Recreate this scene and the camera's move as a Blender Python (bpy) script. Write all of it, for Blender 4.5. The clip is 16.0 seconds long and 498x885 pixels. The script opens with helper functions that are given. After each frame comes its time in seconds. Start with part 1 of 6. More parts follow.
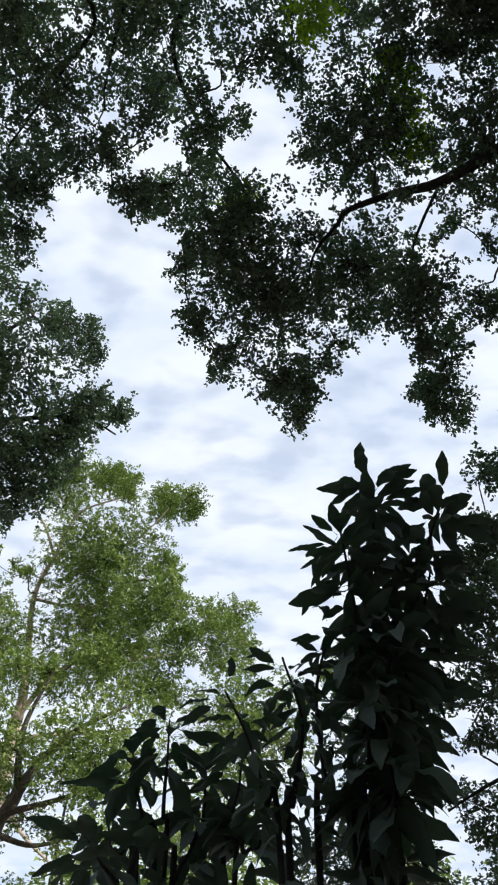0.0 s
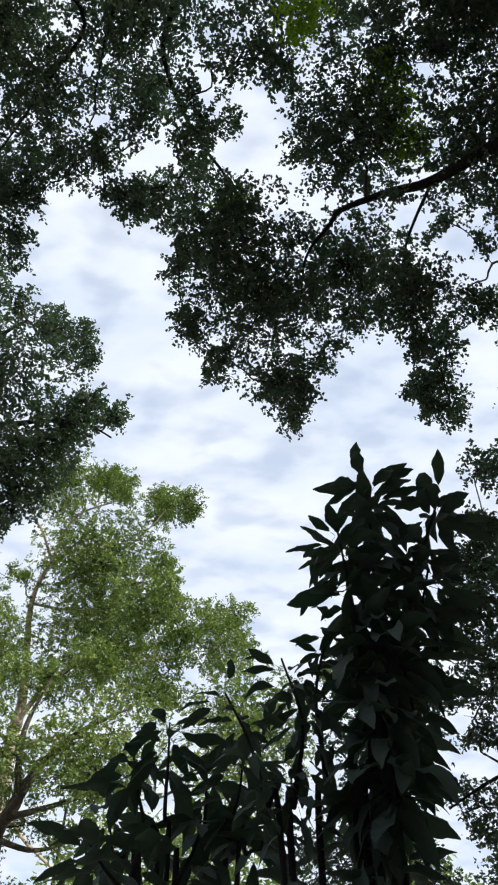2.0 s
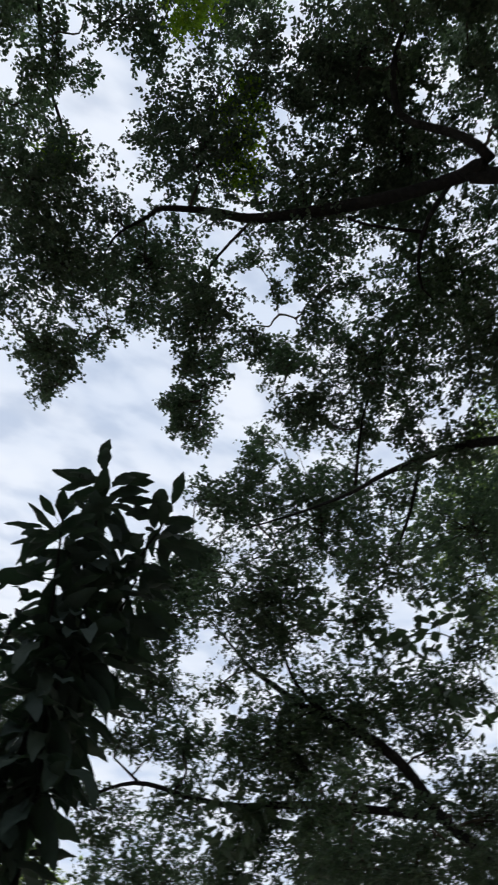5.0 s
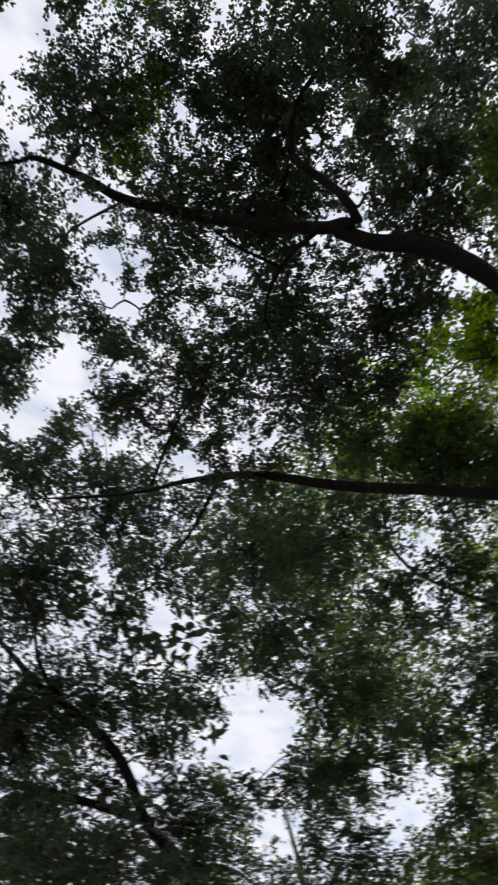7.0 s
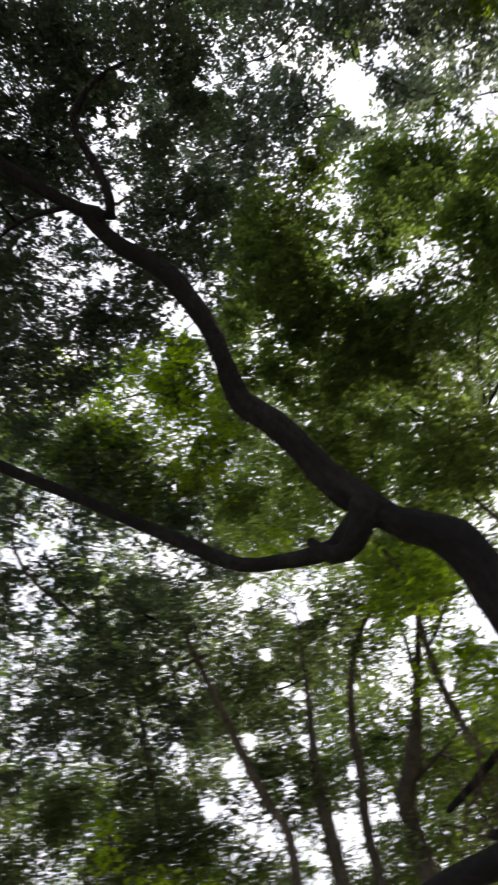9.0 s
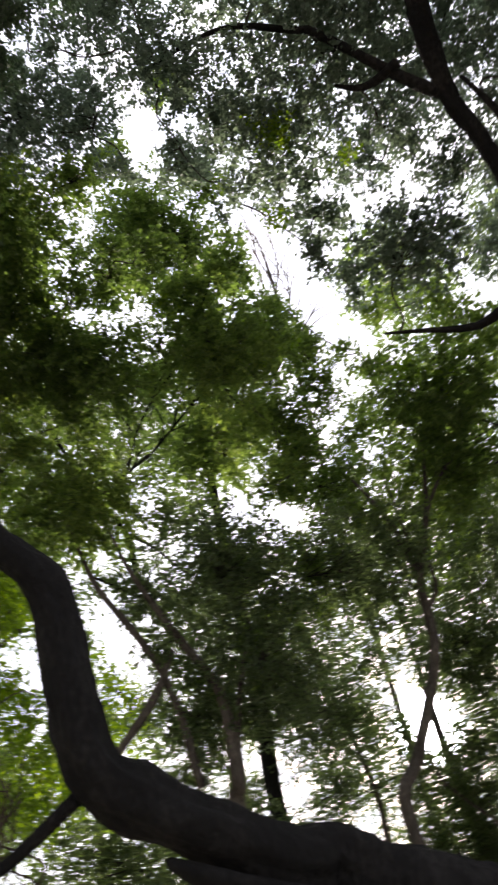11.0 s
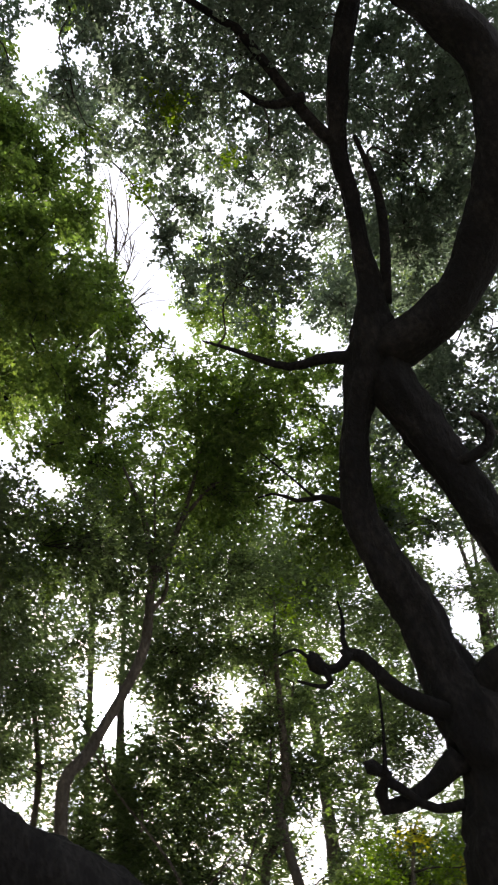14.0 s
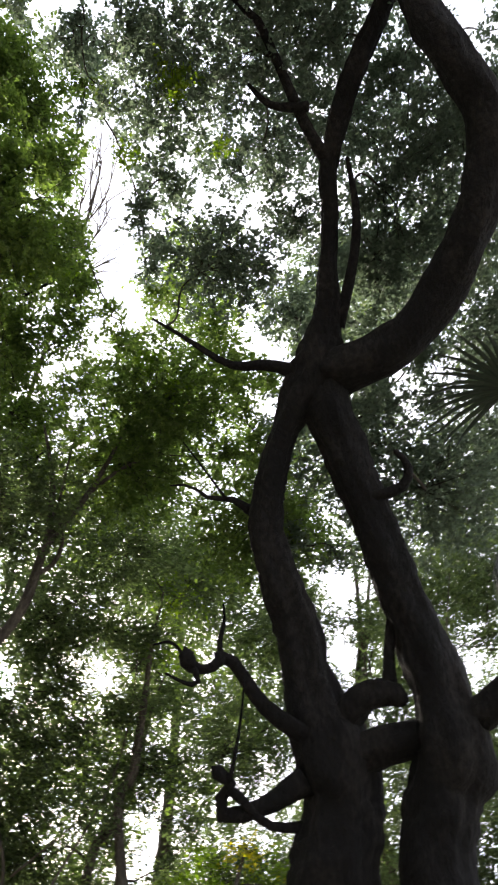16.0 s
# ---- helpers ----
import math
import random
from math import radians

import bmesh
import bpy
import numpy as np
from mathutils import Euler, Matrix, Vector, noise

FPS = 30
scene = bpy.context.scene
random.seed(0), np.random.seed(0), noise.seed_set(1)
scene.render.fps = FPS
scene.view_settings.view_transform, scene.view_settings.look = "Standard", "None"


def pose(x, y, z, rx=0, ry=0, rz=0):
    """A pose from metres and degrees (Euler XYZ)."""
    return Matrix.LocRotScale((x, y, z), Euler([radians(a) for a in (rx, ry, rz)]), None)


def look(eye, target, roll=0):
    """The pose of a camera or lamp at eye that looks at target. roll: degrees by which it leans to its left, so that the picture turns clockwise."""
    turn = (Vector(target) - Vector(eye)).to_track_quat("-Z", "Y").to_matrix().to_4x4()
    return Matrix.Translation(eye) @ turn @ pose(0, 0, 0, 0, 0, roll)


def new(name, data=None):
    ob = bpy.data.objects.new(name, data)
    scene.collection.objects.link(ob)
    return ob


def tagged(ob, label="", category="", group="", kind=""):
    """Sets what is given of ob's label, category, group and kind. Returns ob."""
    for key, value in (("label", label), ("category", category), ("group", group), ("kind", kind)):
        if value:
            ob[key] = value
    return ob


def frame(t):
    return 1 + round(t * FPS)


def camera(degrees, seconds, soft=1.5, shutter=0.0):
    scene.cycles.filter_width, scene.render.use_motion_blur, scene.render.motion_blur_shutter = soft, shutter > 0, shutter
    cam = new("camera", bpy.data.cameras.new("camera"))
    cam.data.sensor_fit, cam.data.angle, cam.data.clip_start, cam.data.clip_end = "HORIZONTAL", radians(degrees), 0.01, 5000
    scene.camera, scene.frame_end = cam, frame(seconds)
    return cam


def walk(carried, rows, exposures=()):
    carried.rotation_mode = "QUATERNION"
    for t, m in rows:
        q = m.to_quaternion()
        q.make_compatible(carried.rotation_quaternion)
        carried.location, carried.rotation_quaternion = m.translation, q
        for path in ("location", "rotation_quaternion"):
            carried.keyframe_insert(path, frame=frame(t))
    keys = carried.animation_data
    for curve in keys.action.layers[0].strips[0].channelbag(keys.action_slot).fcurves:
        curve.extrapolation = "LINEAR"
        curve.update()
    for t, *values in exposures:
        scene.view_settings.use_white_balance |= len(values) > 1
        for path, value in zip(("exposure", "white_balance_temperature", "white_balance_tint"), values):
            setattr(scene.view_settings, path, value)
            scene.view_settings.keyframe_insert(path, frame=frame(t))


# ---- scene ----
cam = camera(33.46, 16.0, soft=2.1, shutter=0.5)
PATH = [
    (0.0, 0.000, 0.000, 1.600, 148.00, -0.00, 0.00),
    (0.5, 0.002, 0.007, 1.597, 147.86, 0.40, -0.01),
    (1.0, -0.003, 0.000, 1.595, 147.72, 0.53, 0.29),
    (1.5, -0.008, -0.001, 1.598, 147.77, 0.59, 0.65),
    (2.0, -0.001, -0.004, 1.599, 148.06, 0.70, 0.56),
    (2.5, 0.006, 0.005, 1.616, 148.03, 0.78, 0.21),
    (3.0, -0.012, -0.006, 1.608, 147.80, 0.73, -2.03),
    (3.5, -0.046, -0.011, 1.605, 147.74, 1.75, -6.11),
    (4.0, -0.057, 0.007, 1.616, 147.33, 3.11, -11.53),
    (4.2, -0.055, 0.010, 1.619, 147.08, 3.78, -14.65),
    (6.3, -0.119, -0.104, 1.589, 144.63, 6.57, -38.21),
    (6.5, -0.117, -0.108, 1.589, 144.26, 6.68, -40.05),
    (7.0, -0.119, -0.089, 1.585, 143.41, 7.22, -45.92),
    (7.5, -0.116, -0.057, 1.570, 142.01, 8.75, -54.60),
    (8.0, -0.112, -0.040, 1.588, 139.58, 10.62, -61.44),
    (8.5, -0.139, -0.007, 1.564, 139.00, 11.15, -67.53),
    (9.0, -0.102, 0.029, 1.626, 138.65, 11.83, -78.15),
    (9.5, -0.106, 0.049, 1.642, 136.90, 12.31, -88.40),
    (10.0, -0.103, 0.055, 1.631, 135.80, 12.78, -96.97),
    (10.2, -0.112, 0.063, 1.624, 135.47, 12.93, -99.70),
    (12.3, -0.074, 0.002, 1.698, 131.85, 8.27, -132.86),
    (12.5, -0.077, 0.002, 1.687, 131.65, 7.74, -133.78),
    (13.0, -0.085, 0.003, 1.686, 130.86, 6.73, -134.65),
    (13.5, -0.090, 0.016, 1.681, 129.78, 7.33, -135.50),
    (14.0, -0.099, 0.014, 1.681, 128.93, 6.89, -138.08),
    (14.5, -0.102, 0.005, 1.680, 128.12, 4.79, -141.27),
    (15.0, -0.094, -0.038, 1.678, 127.55, 3.50, -143.60),
    (15.5, -0.080, -0.084, 1.665, 127.91, 1.39, -146.07),
    (16.0, -0.098, -0.065, 1.654, 128.39, -0.54, -150.26),
]
EXPOSURES = [(0.0, 0.34, 6400, 10), (4.2, 0.27, 6400, 10), (6.3, 0.12, 6520, 12), (8.0, 0.64, 7250, 17), (9.0, 0.92, 7050, 19), (10.2, 1.24, 6950, 20), (12.3, 0.98, 6800, 17), (14.0, 1.12, 6800, 16), (16.0, 1.42, 6800, 16)]
walk(cam, [(t, pose(*p)) for t, *p in PATH], EXPOSURES)

# ---- world, sun ----
SUN_AZ, SUN_EL = radians(131.2), radians(21.0)
SUN_DIR = Vector((math.sin(SUN_AZ) * math.cos(SUN_EL), math.cos(SUN_AZ) * math.cos(SUN_EL), math.sin(SUN_EL)))


def build_world():
    world = bpy.data.worlds.new("hazy_morning_sky")
    scene.world = world
    world.use_nodes = True
    nt = world.node_tree
    nt.nodes.clear()
    n, link = nt.nodes.new, nt.links.new
    sky = n("ShaderNodeTexSky")
    sky.sky_type, sky.sun_disc = "NISHITA", False
    sky.sun_elevation, sky.sun_rotation = SUN_EL, SUN_AZ
    sky.dust_density, sky.air_density = 1.6, 1.0
    dim = n("ShaderNodeMix")
    dim.data_type, dim.blend_type = "RGBA", "MULTIPLY"
    dim.inputs[0].default_value = 1.0
    dim.inputs["B"].default_value = (SKY, SKY, SKY, 1)
    link(sky.outputs[0], dim.inputs["A"])
    co = n("ShaderNodeTexCoord")
    sep = n("ShaderNodeSeparateXYZ")
    link(co.outputs["Generated"], sep.inputs[0])
    low = n("ShaderNodeMath")
    low.operation = "MAXIMUM"
    low.inputs[1].default_value = 0.12
    link(sep.outputs["Z"], low.inputs[0])
    flat = n("ShaderNodeVectorMath")
    flat.operation = "DIVIDE"
    link(co.outputs["Generated"], flat.inputs[0])
    link(low.outputs[0], flat.inputs[1])
    stretch = n("ShaderNodeMapping")
    stretch.inputs["Rotation"].default_value = (0, 0, radians(-25))
    stretch.inputs["Scale"].default_value = (3.6, 6.2, 1)
    stretch.inputs["Location"].default_value = (1.7, 0.6, 0)
    link(flat.outputs[0], stretch.inputs[0])
    puffs = n("ShaderNodeTexNoise")
    puffs.inputs["Scale"].default_value, puffs.inputs["Detail"].default_value = 3.8, 5
    puffs.inputs["Roughness"].default_value, puffs.inputs["Distortion"].default_value = 0.42, 0.15
    link(stretch.outputs[0], puffs.inputs["Vector"])
    cover = n("ShaderNodeMapRange")
    cover.interpolation_type = "SMOOTHSTEP"
    cover.inputs["From Min"].default_value, cover.inputs["From Max"].default_value = 0.28, 0.6
    cover.inputs["To Min"].default_value, cover.inputs["To Max"].default_value = 0.66, 1.0
    link(puffs.outputs[0], cover.inputs[0])
    deck = n("ShaderNodeTexNoise")
    deck.inputs["Scale"].default_value, deck.inputs["Detail"].default_value = 1.6, 3
    link(stretch.outputs[0], deck.inputs["Vector"])
    white = n("ShaderNodeMix")
    white.data_type = "RGBA"
    white.inputs["A"].default_value = (CLOUD * 0.81, CLOUD * 0.9, CLOUD * 1.05, 1)
    white.inputs["B"].default_value = (CLOUD * 0.96, CLOUD * 1.02, CLOUD * 1.12, 1)
    soft = n("ShaderNodeMapRange")
    soft.inputs["From Min"].default_value, soft.inputs["From Max"].default_value = 0.36, 0.6
    link(deck.outputs[0], soft.inputs[0])
    link(soft.outputs[0], white.inputs[0])
    # thin cloud lit through around the sun
    near = n("ShaderNodeVectorMath")
    near.operation = "DOT_PRODUCT"
    near.inputs[1].default_value = SUN_DIR
    link(co.outputs["Generated"], near.inputs[0])
    wide = n("ShaderNodeMapRange")
    wide.interpolation_type = "SMOOTHERSTEP"
    wide.inputs["From Min"].default_value, wide.inputs["From Max"].default_value = math.cos(radians(60)), 1.0
    wide.inputs["To Min"].default_value, wide.inputs["To Max"].default_value = 1.0, 1.4
    link(near.outputs["Value"], wide.inputs[0])
    core = n("ShaderNodeMapRange")
    core.interpolation_type = "SMOOTHERSTEP"
    core.inputs["From Min"].default_value, core.inputs["From Max"].default_value = math.cos(radians(2.6)), math.cos(radians(0.4))
    core.inputs["To Min"].default_value, core.inputs["To Max"].default_value = 0.0, 25.0
    link(near.outputs["Value"], core.inputs[0])
    both = n("ShaderNodeMath")
    link(wide.outputs[0], both.inputs[0])
    link(core.outputs[0], both.inputs[1])
    lit = n("ShaderNodeVectorMath")
    lit.operation = "SCALE"
    link(white.outputs["Result"], lit.inputs[0])
    link(both.outputs[0], lit.inputs["Scale"])
    mix = n("ShaderNodeMix")
    mix.data_type = "RGBA"
    link(cover.outputs[0], mix.inputs[0])
    link(dim.outputs["Result"], mix.inputs["A"])
    link(lit.outputs[0], mix.inputs["B"])
    bg = n("ShaderNodeBackground")
    link(mix.outputs["Result"], bg.inputs[0])
    out = n("ShaderNodeOutputWorld")
    link(bg.outputs[0], out.inputs[0])


SKY, CLOUD = 0.26, 0.77
build_world()
sun = new("sun", bpy.data.lights.new("sun", "SUN"))
sun.data.energy, sun.data.angle, sun.data.color = 5.0, radians(0.6), (1.0, 0.93, 0.82)
sun.matrix_world = look(SUN_DIR * 60, (0, 0, 0))


# ---- materials ----
def material(name):
    m = bpy.data.materials.new(name)
    m.use_nodes = True
    nt = m.node_tree
    return m, nt, nt.nodes["Principled BSDF"], nt.nodes.new, nt.links.new


def ramp(n, stops):
    r = n("ShaderNodeValToRGB")
    r.color_ramp.elements[0].position, r.color_ramp.elements[0].color = stops[0][0], (*stops[0][1], 1)
    r.color_ramp.elements[1].position, r.color_ramp.elements[1].color = stops[-1][0], (*stops[-1][1], 1)
    for p, c in stops[1:-1]:
        e = r.color_ramp.elements.new(p)
        e.color = (*c, 1)
    return r


def foliage(name, dark, mid, light, glow, through_share=0.4, rough=0.5, single=False):
    """Leaf: a glossy-ish top and light passing through the blade. single: leaves that are objects of their own."""
    m, nt, bsdf, n, link = material(name)
    if single:
        pick = n("ShaderNodeObjectInfo").outputs["Random"]
    else:
        pick = n("ShaderNodeNewGeometry").outputs["Random Per Island"]
    co = n("ShaderNodeTexCoord")
    patch = n("ShaderNodeTexNoise")
    patch.inputs["Scale"].default_value, patch.inputs["Detail"].default_value = 0.7, 2
    link(co.outputs["Object"], patch.inputs["Vector"])
    add = n("ShaderNodeMath")
    add.operation = "MULTIPLY_ADD"
    add.inputs[1].default_value = 0.55
    link(pick, add.inputs[0])
    off = n("ShaderNodeMath")
    off.operation = "MULTIPLY_ADD"
    off.inputs[1].default_value, off.inputs[2].default_value = 1.2, -0.37
    link(patch.outputs[0], off.inputs[0])
    link(off.outputs[0], add.inputs[2])
    cols = ramp(n, [(0.0, dark), (0.55, mid), (1.0, light)])
    link(add.outputs[0], cols.inputs[0])
    vein = n("ShaderNodeTexNoise")
    vein.inputs["Scale"].default_value, vein.inputs["Detail"].default_value = 55, 3
    link(co.outputs["Object"], vein.inputs["Vector"])
    mot = n("ShaderNodeMix")
    mot.data_type, mot.blend_type = "RGBA", "MULTIPLY"
    mot.inputs[0].default_value = 0.5
    link(cols.outputs[0], mot.inputs["A"])
    link(vein.outputs[0], mot.inputs["B"])
    link(mot.outputs["Result"], bsdf.inputs["Base Color"])
    bsdf.inputs["Roughness"].default_value = rough
    bsdf.inputs["Specular IOR Level"].default_value = 0.22
    tr = n("ShaderNodeBsdfTranslucent")
    tint = n("ShaderNodeMix")
    tint.data_type, tint.blend_type = "RGBA", "MULTIPLY"
    tint.inputs[0].default_value = 1.0
    tint.inputs["B"].default_value = (*glow, 1)
    link(cols.outputs[0], tint.inputs["A"])
    link(tint.outputs["Result"], tr.inputs["Color"])
    mix = n("ShaderNodeMixShader")
    mix.inputs[0].default_value = through_share
    link(bsdf.outputs[0], mix.inputs[1])
    link(tr.outputs[0], mix.inputs[2])
    link(mix.outputs[0], nt.nodes["Material Output"].inputs["Surface"])
    return m


def bark(name, dark, mid, light, scale=6.0, depth=0.6):
    m, nt, bsdf, n, link = material(name)
    co = n("ShaderNodeTexCoord")
    mp = n("ShaderNodeMapping")
    mp.inputs["Scale"].default_value = (scale, scale, scale * 0.45)
    link(co.outputs["Object"], mp.inputs[0])
    big = n("ShaderNodeTexNoise")
    big.inputs["Scale"].default_value, big.inputs["Detail"].default_value = 0.5, 4
    link(mp.outputs[0], big.inputs["Vector"])
    fine = n("ShaderNodeTexNoise")
    fine.inputs["Scale"].default_value, fine.inputs["Detail"].default_value, fine.inputs["Roughness"].default_value = 4.0, 8, 0.65
    link(mp.outputs[0], fine.inputs["Vector"])
    crack = n("ShaderNodeTexVoronoi")
    crack.feature = "DISTANCE_TO_EDGE"
    crack.inputs["Scale"].default_value = 2.6
    link(mp.outputs[0], crack.inputs["Vector"])
    add = n("ShaderNodeMath")
    add.operation = "MULTIPLY_ADD"
    add.inputs[1].default_value = 0.5
    link(big.outputs[0], add.inputs[0])
    half = n("ShaderNodeMath")
    half.operation = "MULTIPLY"
    half.inputs[1].default_value = 0.5
    link(fine.outputs[0], half.inputs[0])
    link(half.outputs[0], add.inputs[2])
    cols = ramp(n, [(0.3, dark), (0.5, mid), (0.68, light)])
    link(add.outputs[0], cols.inputs[0])
    link(cols.outputs[0], bsdf.inputs["Base Color"])
    bsdf.inputs["Roughness"].default_value = 0.92
    bsdf.inputs["Specular IOR Level"].default_value = 0.2
    rise = n("ShaderNodeMath")
    rise.operation = "MULTIPLY_ADD"
    rise.inputs[1].default_value = 0.6
    link(crack.outputs["Distance"], rise.inputs[0])
    link(fine.outputs[0], rise.inputs[2])
    bump = n("ShaderNodeBump")
    bump.inputs["Strength"].default_value, bump.inputs["Distance"].default_value = depth, 0.03
    link(rise.outputs[0], bump.inputs["Height"])
    link(bump.outputs[0], bsdf.inputs["Normal"])
    return m


LEAF_DARK = foliage("evergreen_leaf", (0.05, 0.066, 0.05), (0.075, 0.1, 0.07), (0.105, 0.145, 0.085), (0.9, 1.25, 0.75), 0.36)
LEAF_MID = foliage("mixed_leaf", (0.054, 0.07, 0.043), (0.086, 0.115, 0.063), (0.135, 0.17, 0.086), (1.45, 1.65, 0.9), 0.54)
LEAF_GREY = foliage("grey_green_leaf", (0.062, 0.079, 0.064), (0.1, 0.126, 0.1), (0.148, 0.18, 0.138), (1.45, 1.6, 1.2), 0.57)
LEAF_GREEN = foliage("maple_leaf", (0.055, 0.082, 0.033), (0.098, 0.142, 0.05), (0.165, 0.207, 0.066), (1.65, 1.85, 0.8), 0.58)
# brighter and more see-through: its colour stands in for sun on the leaves
LEAF_LIT_TINT = foliage("lit_tint_leaf", (0.065, 0.115, 0.018), (0.115, 0.185, 0.026), (0.2, 0.26, 0.035), (1.6, 1.75, 0.5), 0.56)
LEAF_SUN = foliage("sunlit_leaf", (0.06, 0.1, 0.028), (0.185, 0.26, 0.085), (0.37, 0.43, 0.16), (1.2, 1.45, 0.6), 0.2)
LEAF_BIG = foliage("broad_leaf", (0.03, 0.044, 0.04), (0.042, 0.06, 0.05), (0.06, 0.082, 0.055), (0.7, 1.1, 0.5), 0.2, 0.65, True)
LEAF_PALM = foliage("palm_leaf", (0.02, 0.028, 0.02), (0.03, 0.042, 0.028), (0.045, 0.06, 0.035), (0.8, 1.1, 0.6), 0.12)
# the lime tone carries the sun shining through; these leaves hang in shade
LEAF_BACKLIT_TINT = foliage("backlit_tint_leaf", (0.1, 0.17, 0.012), (0.17, 0.26, 0.018), (0.26, 0.34, 0.03), (1.6, 1.75, 0.35), 0.62)
# yellow is put in for sunlight falling on green leaves
LEAF_SUN_TINT = foliage("sun_tint_leaf", (0.2, 0.21, 0.02), (0.32, 0.32, 0.03), (0.42, 0.4, 0.05), (1.5, 1.45, 0.4), 0.55)
# near-black: much of the canopy's shade is put into these two colours
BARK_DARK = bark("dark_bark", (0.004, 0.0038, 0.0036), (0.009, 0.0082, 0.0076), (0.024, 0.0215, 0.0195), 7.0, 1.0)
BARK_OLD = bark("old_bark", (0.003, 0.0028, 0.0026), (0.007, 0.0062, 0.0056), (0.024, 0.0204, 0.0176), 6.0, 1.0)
BARK_SLIM = bark("slim_bark", (0.03, 0.026, 0.02), (0.075, 0.064, 0.052), (0.14, 0.122, 0.1), 9.0, 0.8)
BARK_PALE = bark("pale_bark", (0.16, 0.125, 0.1), (0.36, 0.3, 0.24), (0.52, 0.45, 0.38), 3.0, 0.4)
BARK_VINE = bark("vine_bark", (0.02, 0.014, 0.01), (0.05, 0.036, 0.026), (0.1, 0.078, 0.06), 6.0, 0.4)
BARK_TWIG = bark("twig_bark", (0.02, 0.018, 0.014), (0.04, 0.035, 0.027), (0.075, 0.065, 0.05), 14.0, 0.3)


def litter():
    m, nt, bsdf, n, link = material("bounce_litter")
    co = n("ShaderNodeTexCoord")
    a = n("ShaderNodeTexVoronoi")
    a.inputs["Scale"].default_value = 38
    a.inputs["Randomness"].default_value = 1.0
    link(co.outputs["Object"], a.inputs["Vector"])
    b = n("ShaderNodeTexNoise")
    b.inputs["Scale"].default_value, b.inputs["Detail"].default_value = 1.3, 9
    link(co.outputs["Object"], b.inputs["Vector"])
    mixed = n("ShaderNodeMix")
    mixed.data_type, mixed.blend_type = "RGBA", "MULTIPLY"
    mixed.inputs[0].default_value = 0.4
    # unseen floor, made this pale to throw light up under the leaves
    cols = ramp(n, [(0.3, (0.34, 0.29, 0.22)), (0.55, (0.5, 0.44, 0.34)), (0.75, (0.4, 0.39, 0.27))])
    link(b.outputs[0], cols.inputs[0])
    link(cols.outputs[0], mixed.inputs["A"])
    link(a.outputs["Color"], mixed.inputs["B"])
    link(mixed.outputs["Result"], bsdf.inputs["Base Color"])
    bsdf.inputs["Roughness"].default_value = 0.95
    bump = n("ShaderNodeBump")
    bump.inputs["Distance"].default_value = 0.012
    link(a.outputs["Distance"], bump.inputs["Height"])
    link(bump.outputs[0], bsdf.inputs["Normal"])
    return m


GROUND = litter()


# ---- building helpers ----
def mesh_of(name, verts, tris, mat, smooth=True):
    """A mesh from arrays of corners and triangles."""
    me = bpy.data.meshes.new(name)
    verts, tris = np.asarray(verts, np.float32), np.asarray(tris, np.int32)
    me.vertices.add(len(verts))
    me.vertices.foreach_set("co", verts.ravel())
    me.loops.add(tris.size)
    me.loops.foreach_set("vertex_index", tris.ravel())
    me.polygons.add(len(tris))
    me.polygons.foreach_set("loop_start", np.arange(0, tris.size, 3, dtype=np.int32))
    me.polygons.foreach_set("use_smooth", np.full(len(tris), smooth))
    me.materials.append(mat)
    me.update(calc_edges=True)
    return me


def part(name, data, parent, label="", kind=""):
    ob = new(name, data)
    ob.parent = parent
    ob.matrix_parent_inverse = parent.matrix_world.inverted()
    return tagged(ob, label, kind=kind)


def glide(path, step=5):
    """Catmull-Rom through rows of numbers."""
    p = np.asarray(path, float)
    p = np.vstack([2 * p[0] - p[1], p, 2 * p[-1] - p[-2]])
    out = []
    for i in range(1, len(p) - 2):
        for u in np.arange(step) / step:
            a, b, c, d = p[i - 1], p[i], p[i + 1], p[i + 2]
            out.append(0.5 * (2 * b + (c - a) * u + (2 * a - 5 * b + 4 * c - d) * u * u + (3 * b - a - 3 * c + d) * u ** 3))
    out.append(p[-2])
    out = np.array(out)
    out[:, 3] = np.maximum(out[:, 3], 0.4 * p[:, 3].min())
    return out


def even(p, step):
    """The same path with rings at even steps, its kinks eased."""
    for _ in range(4):
        p[1:-1] = 0.5 * p[1:-1] + 0.25 * (p[:-2] + p[2:])
    run = np.concatenate([[0], np.cumsum(np.linalg.norm(np.diff(p[:, :3], axis=0), axis=1))])
    at = np.linspace(0, run[-1], max(8, int(run[-1] / step)))
    return np.stack([np.interp(at, run, p[:, c]) for c in range(4)], 1)


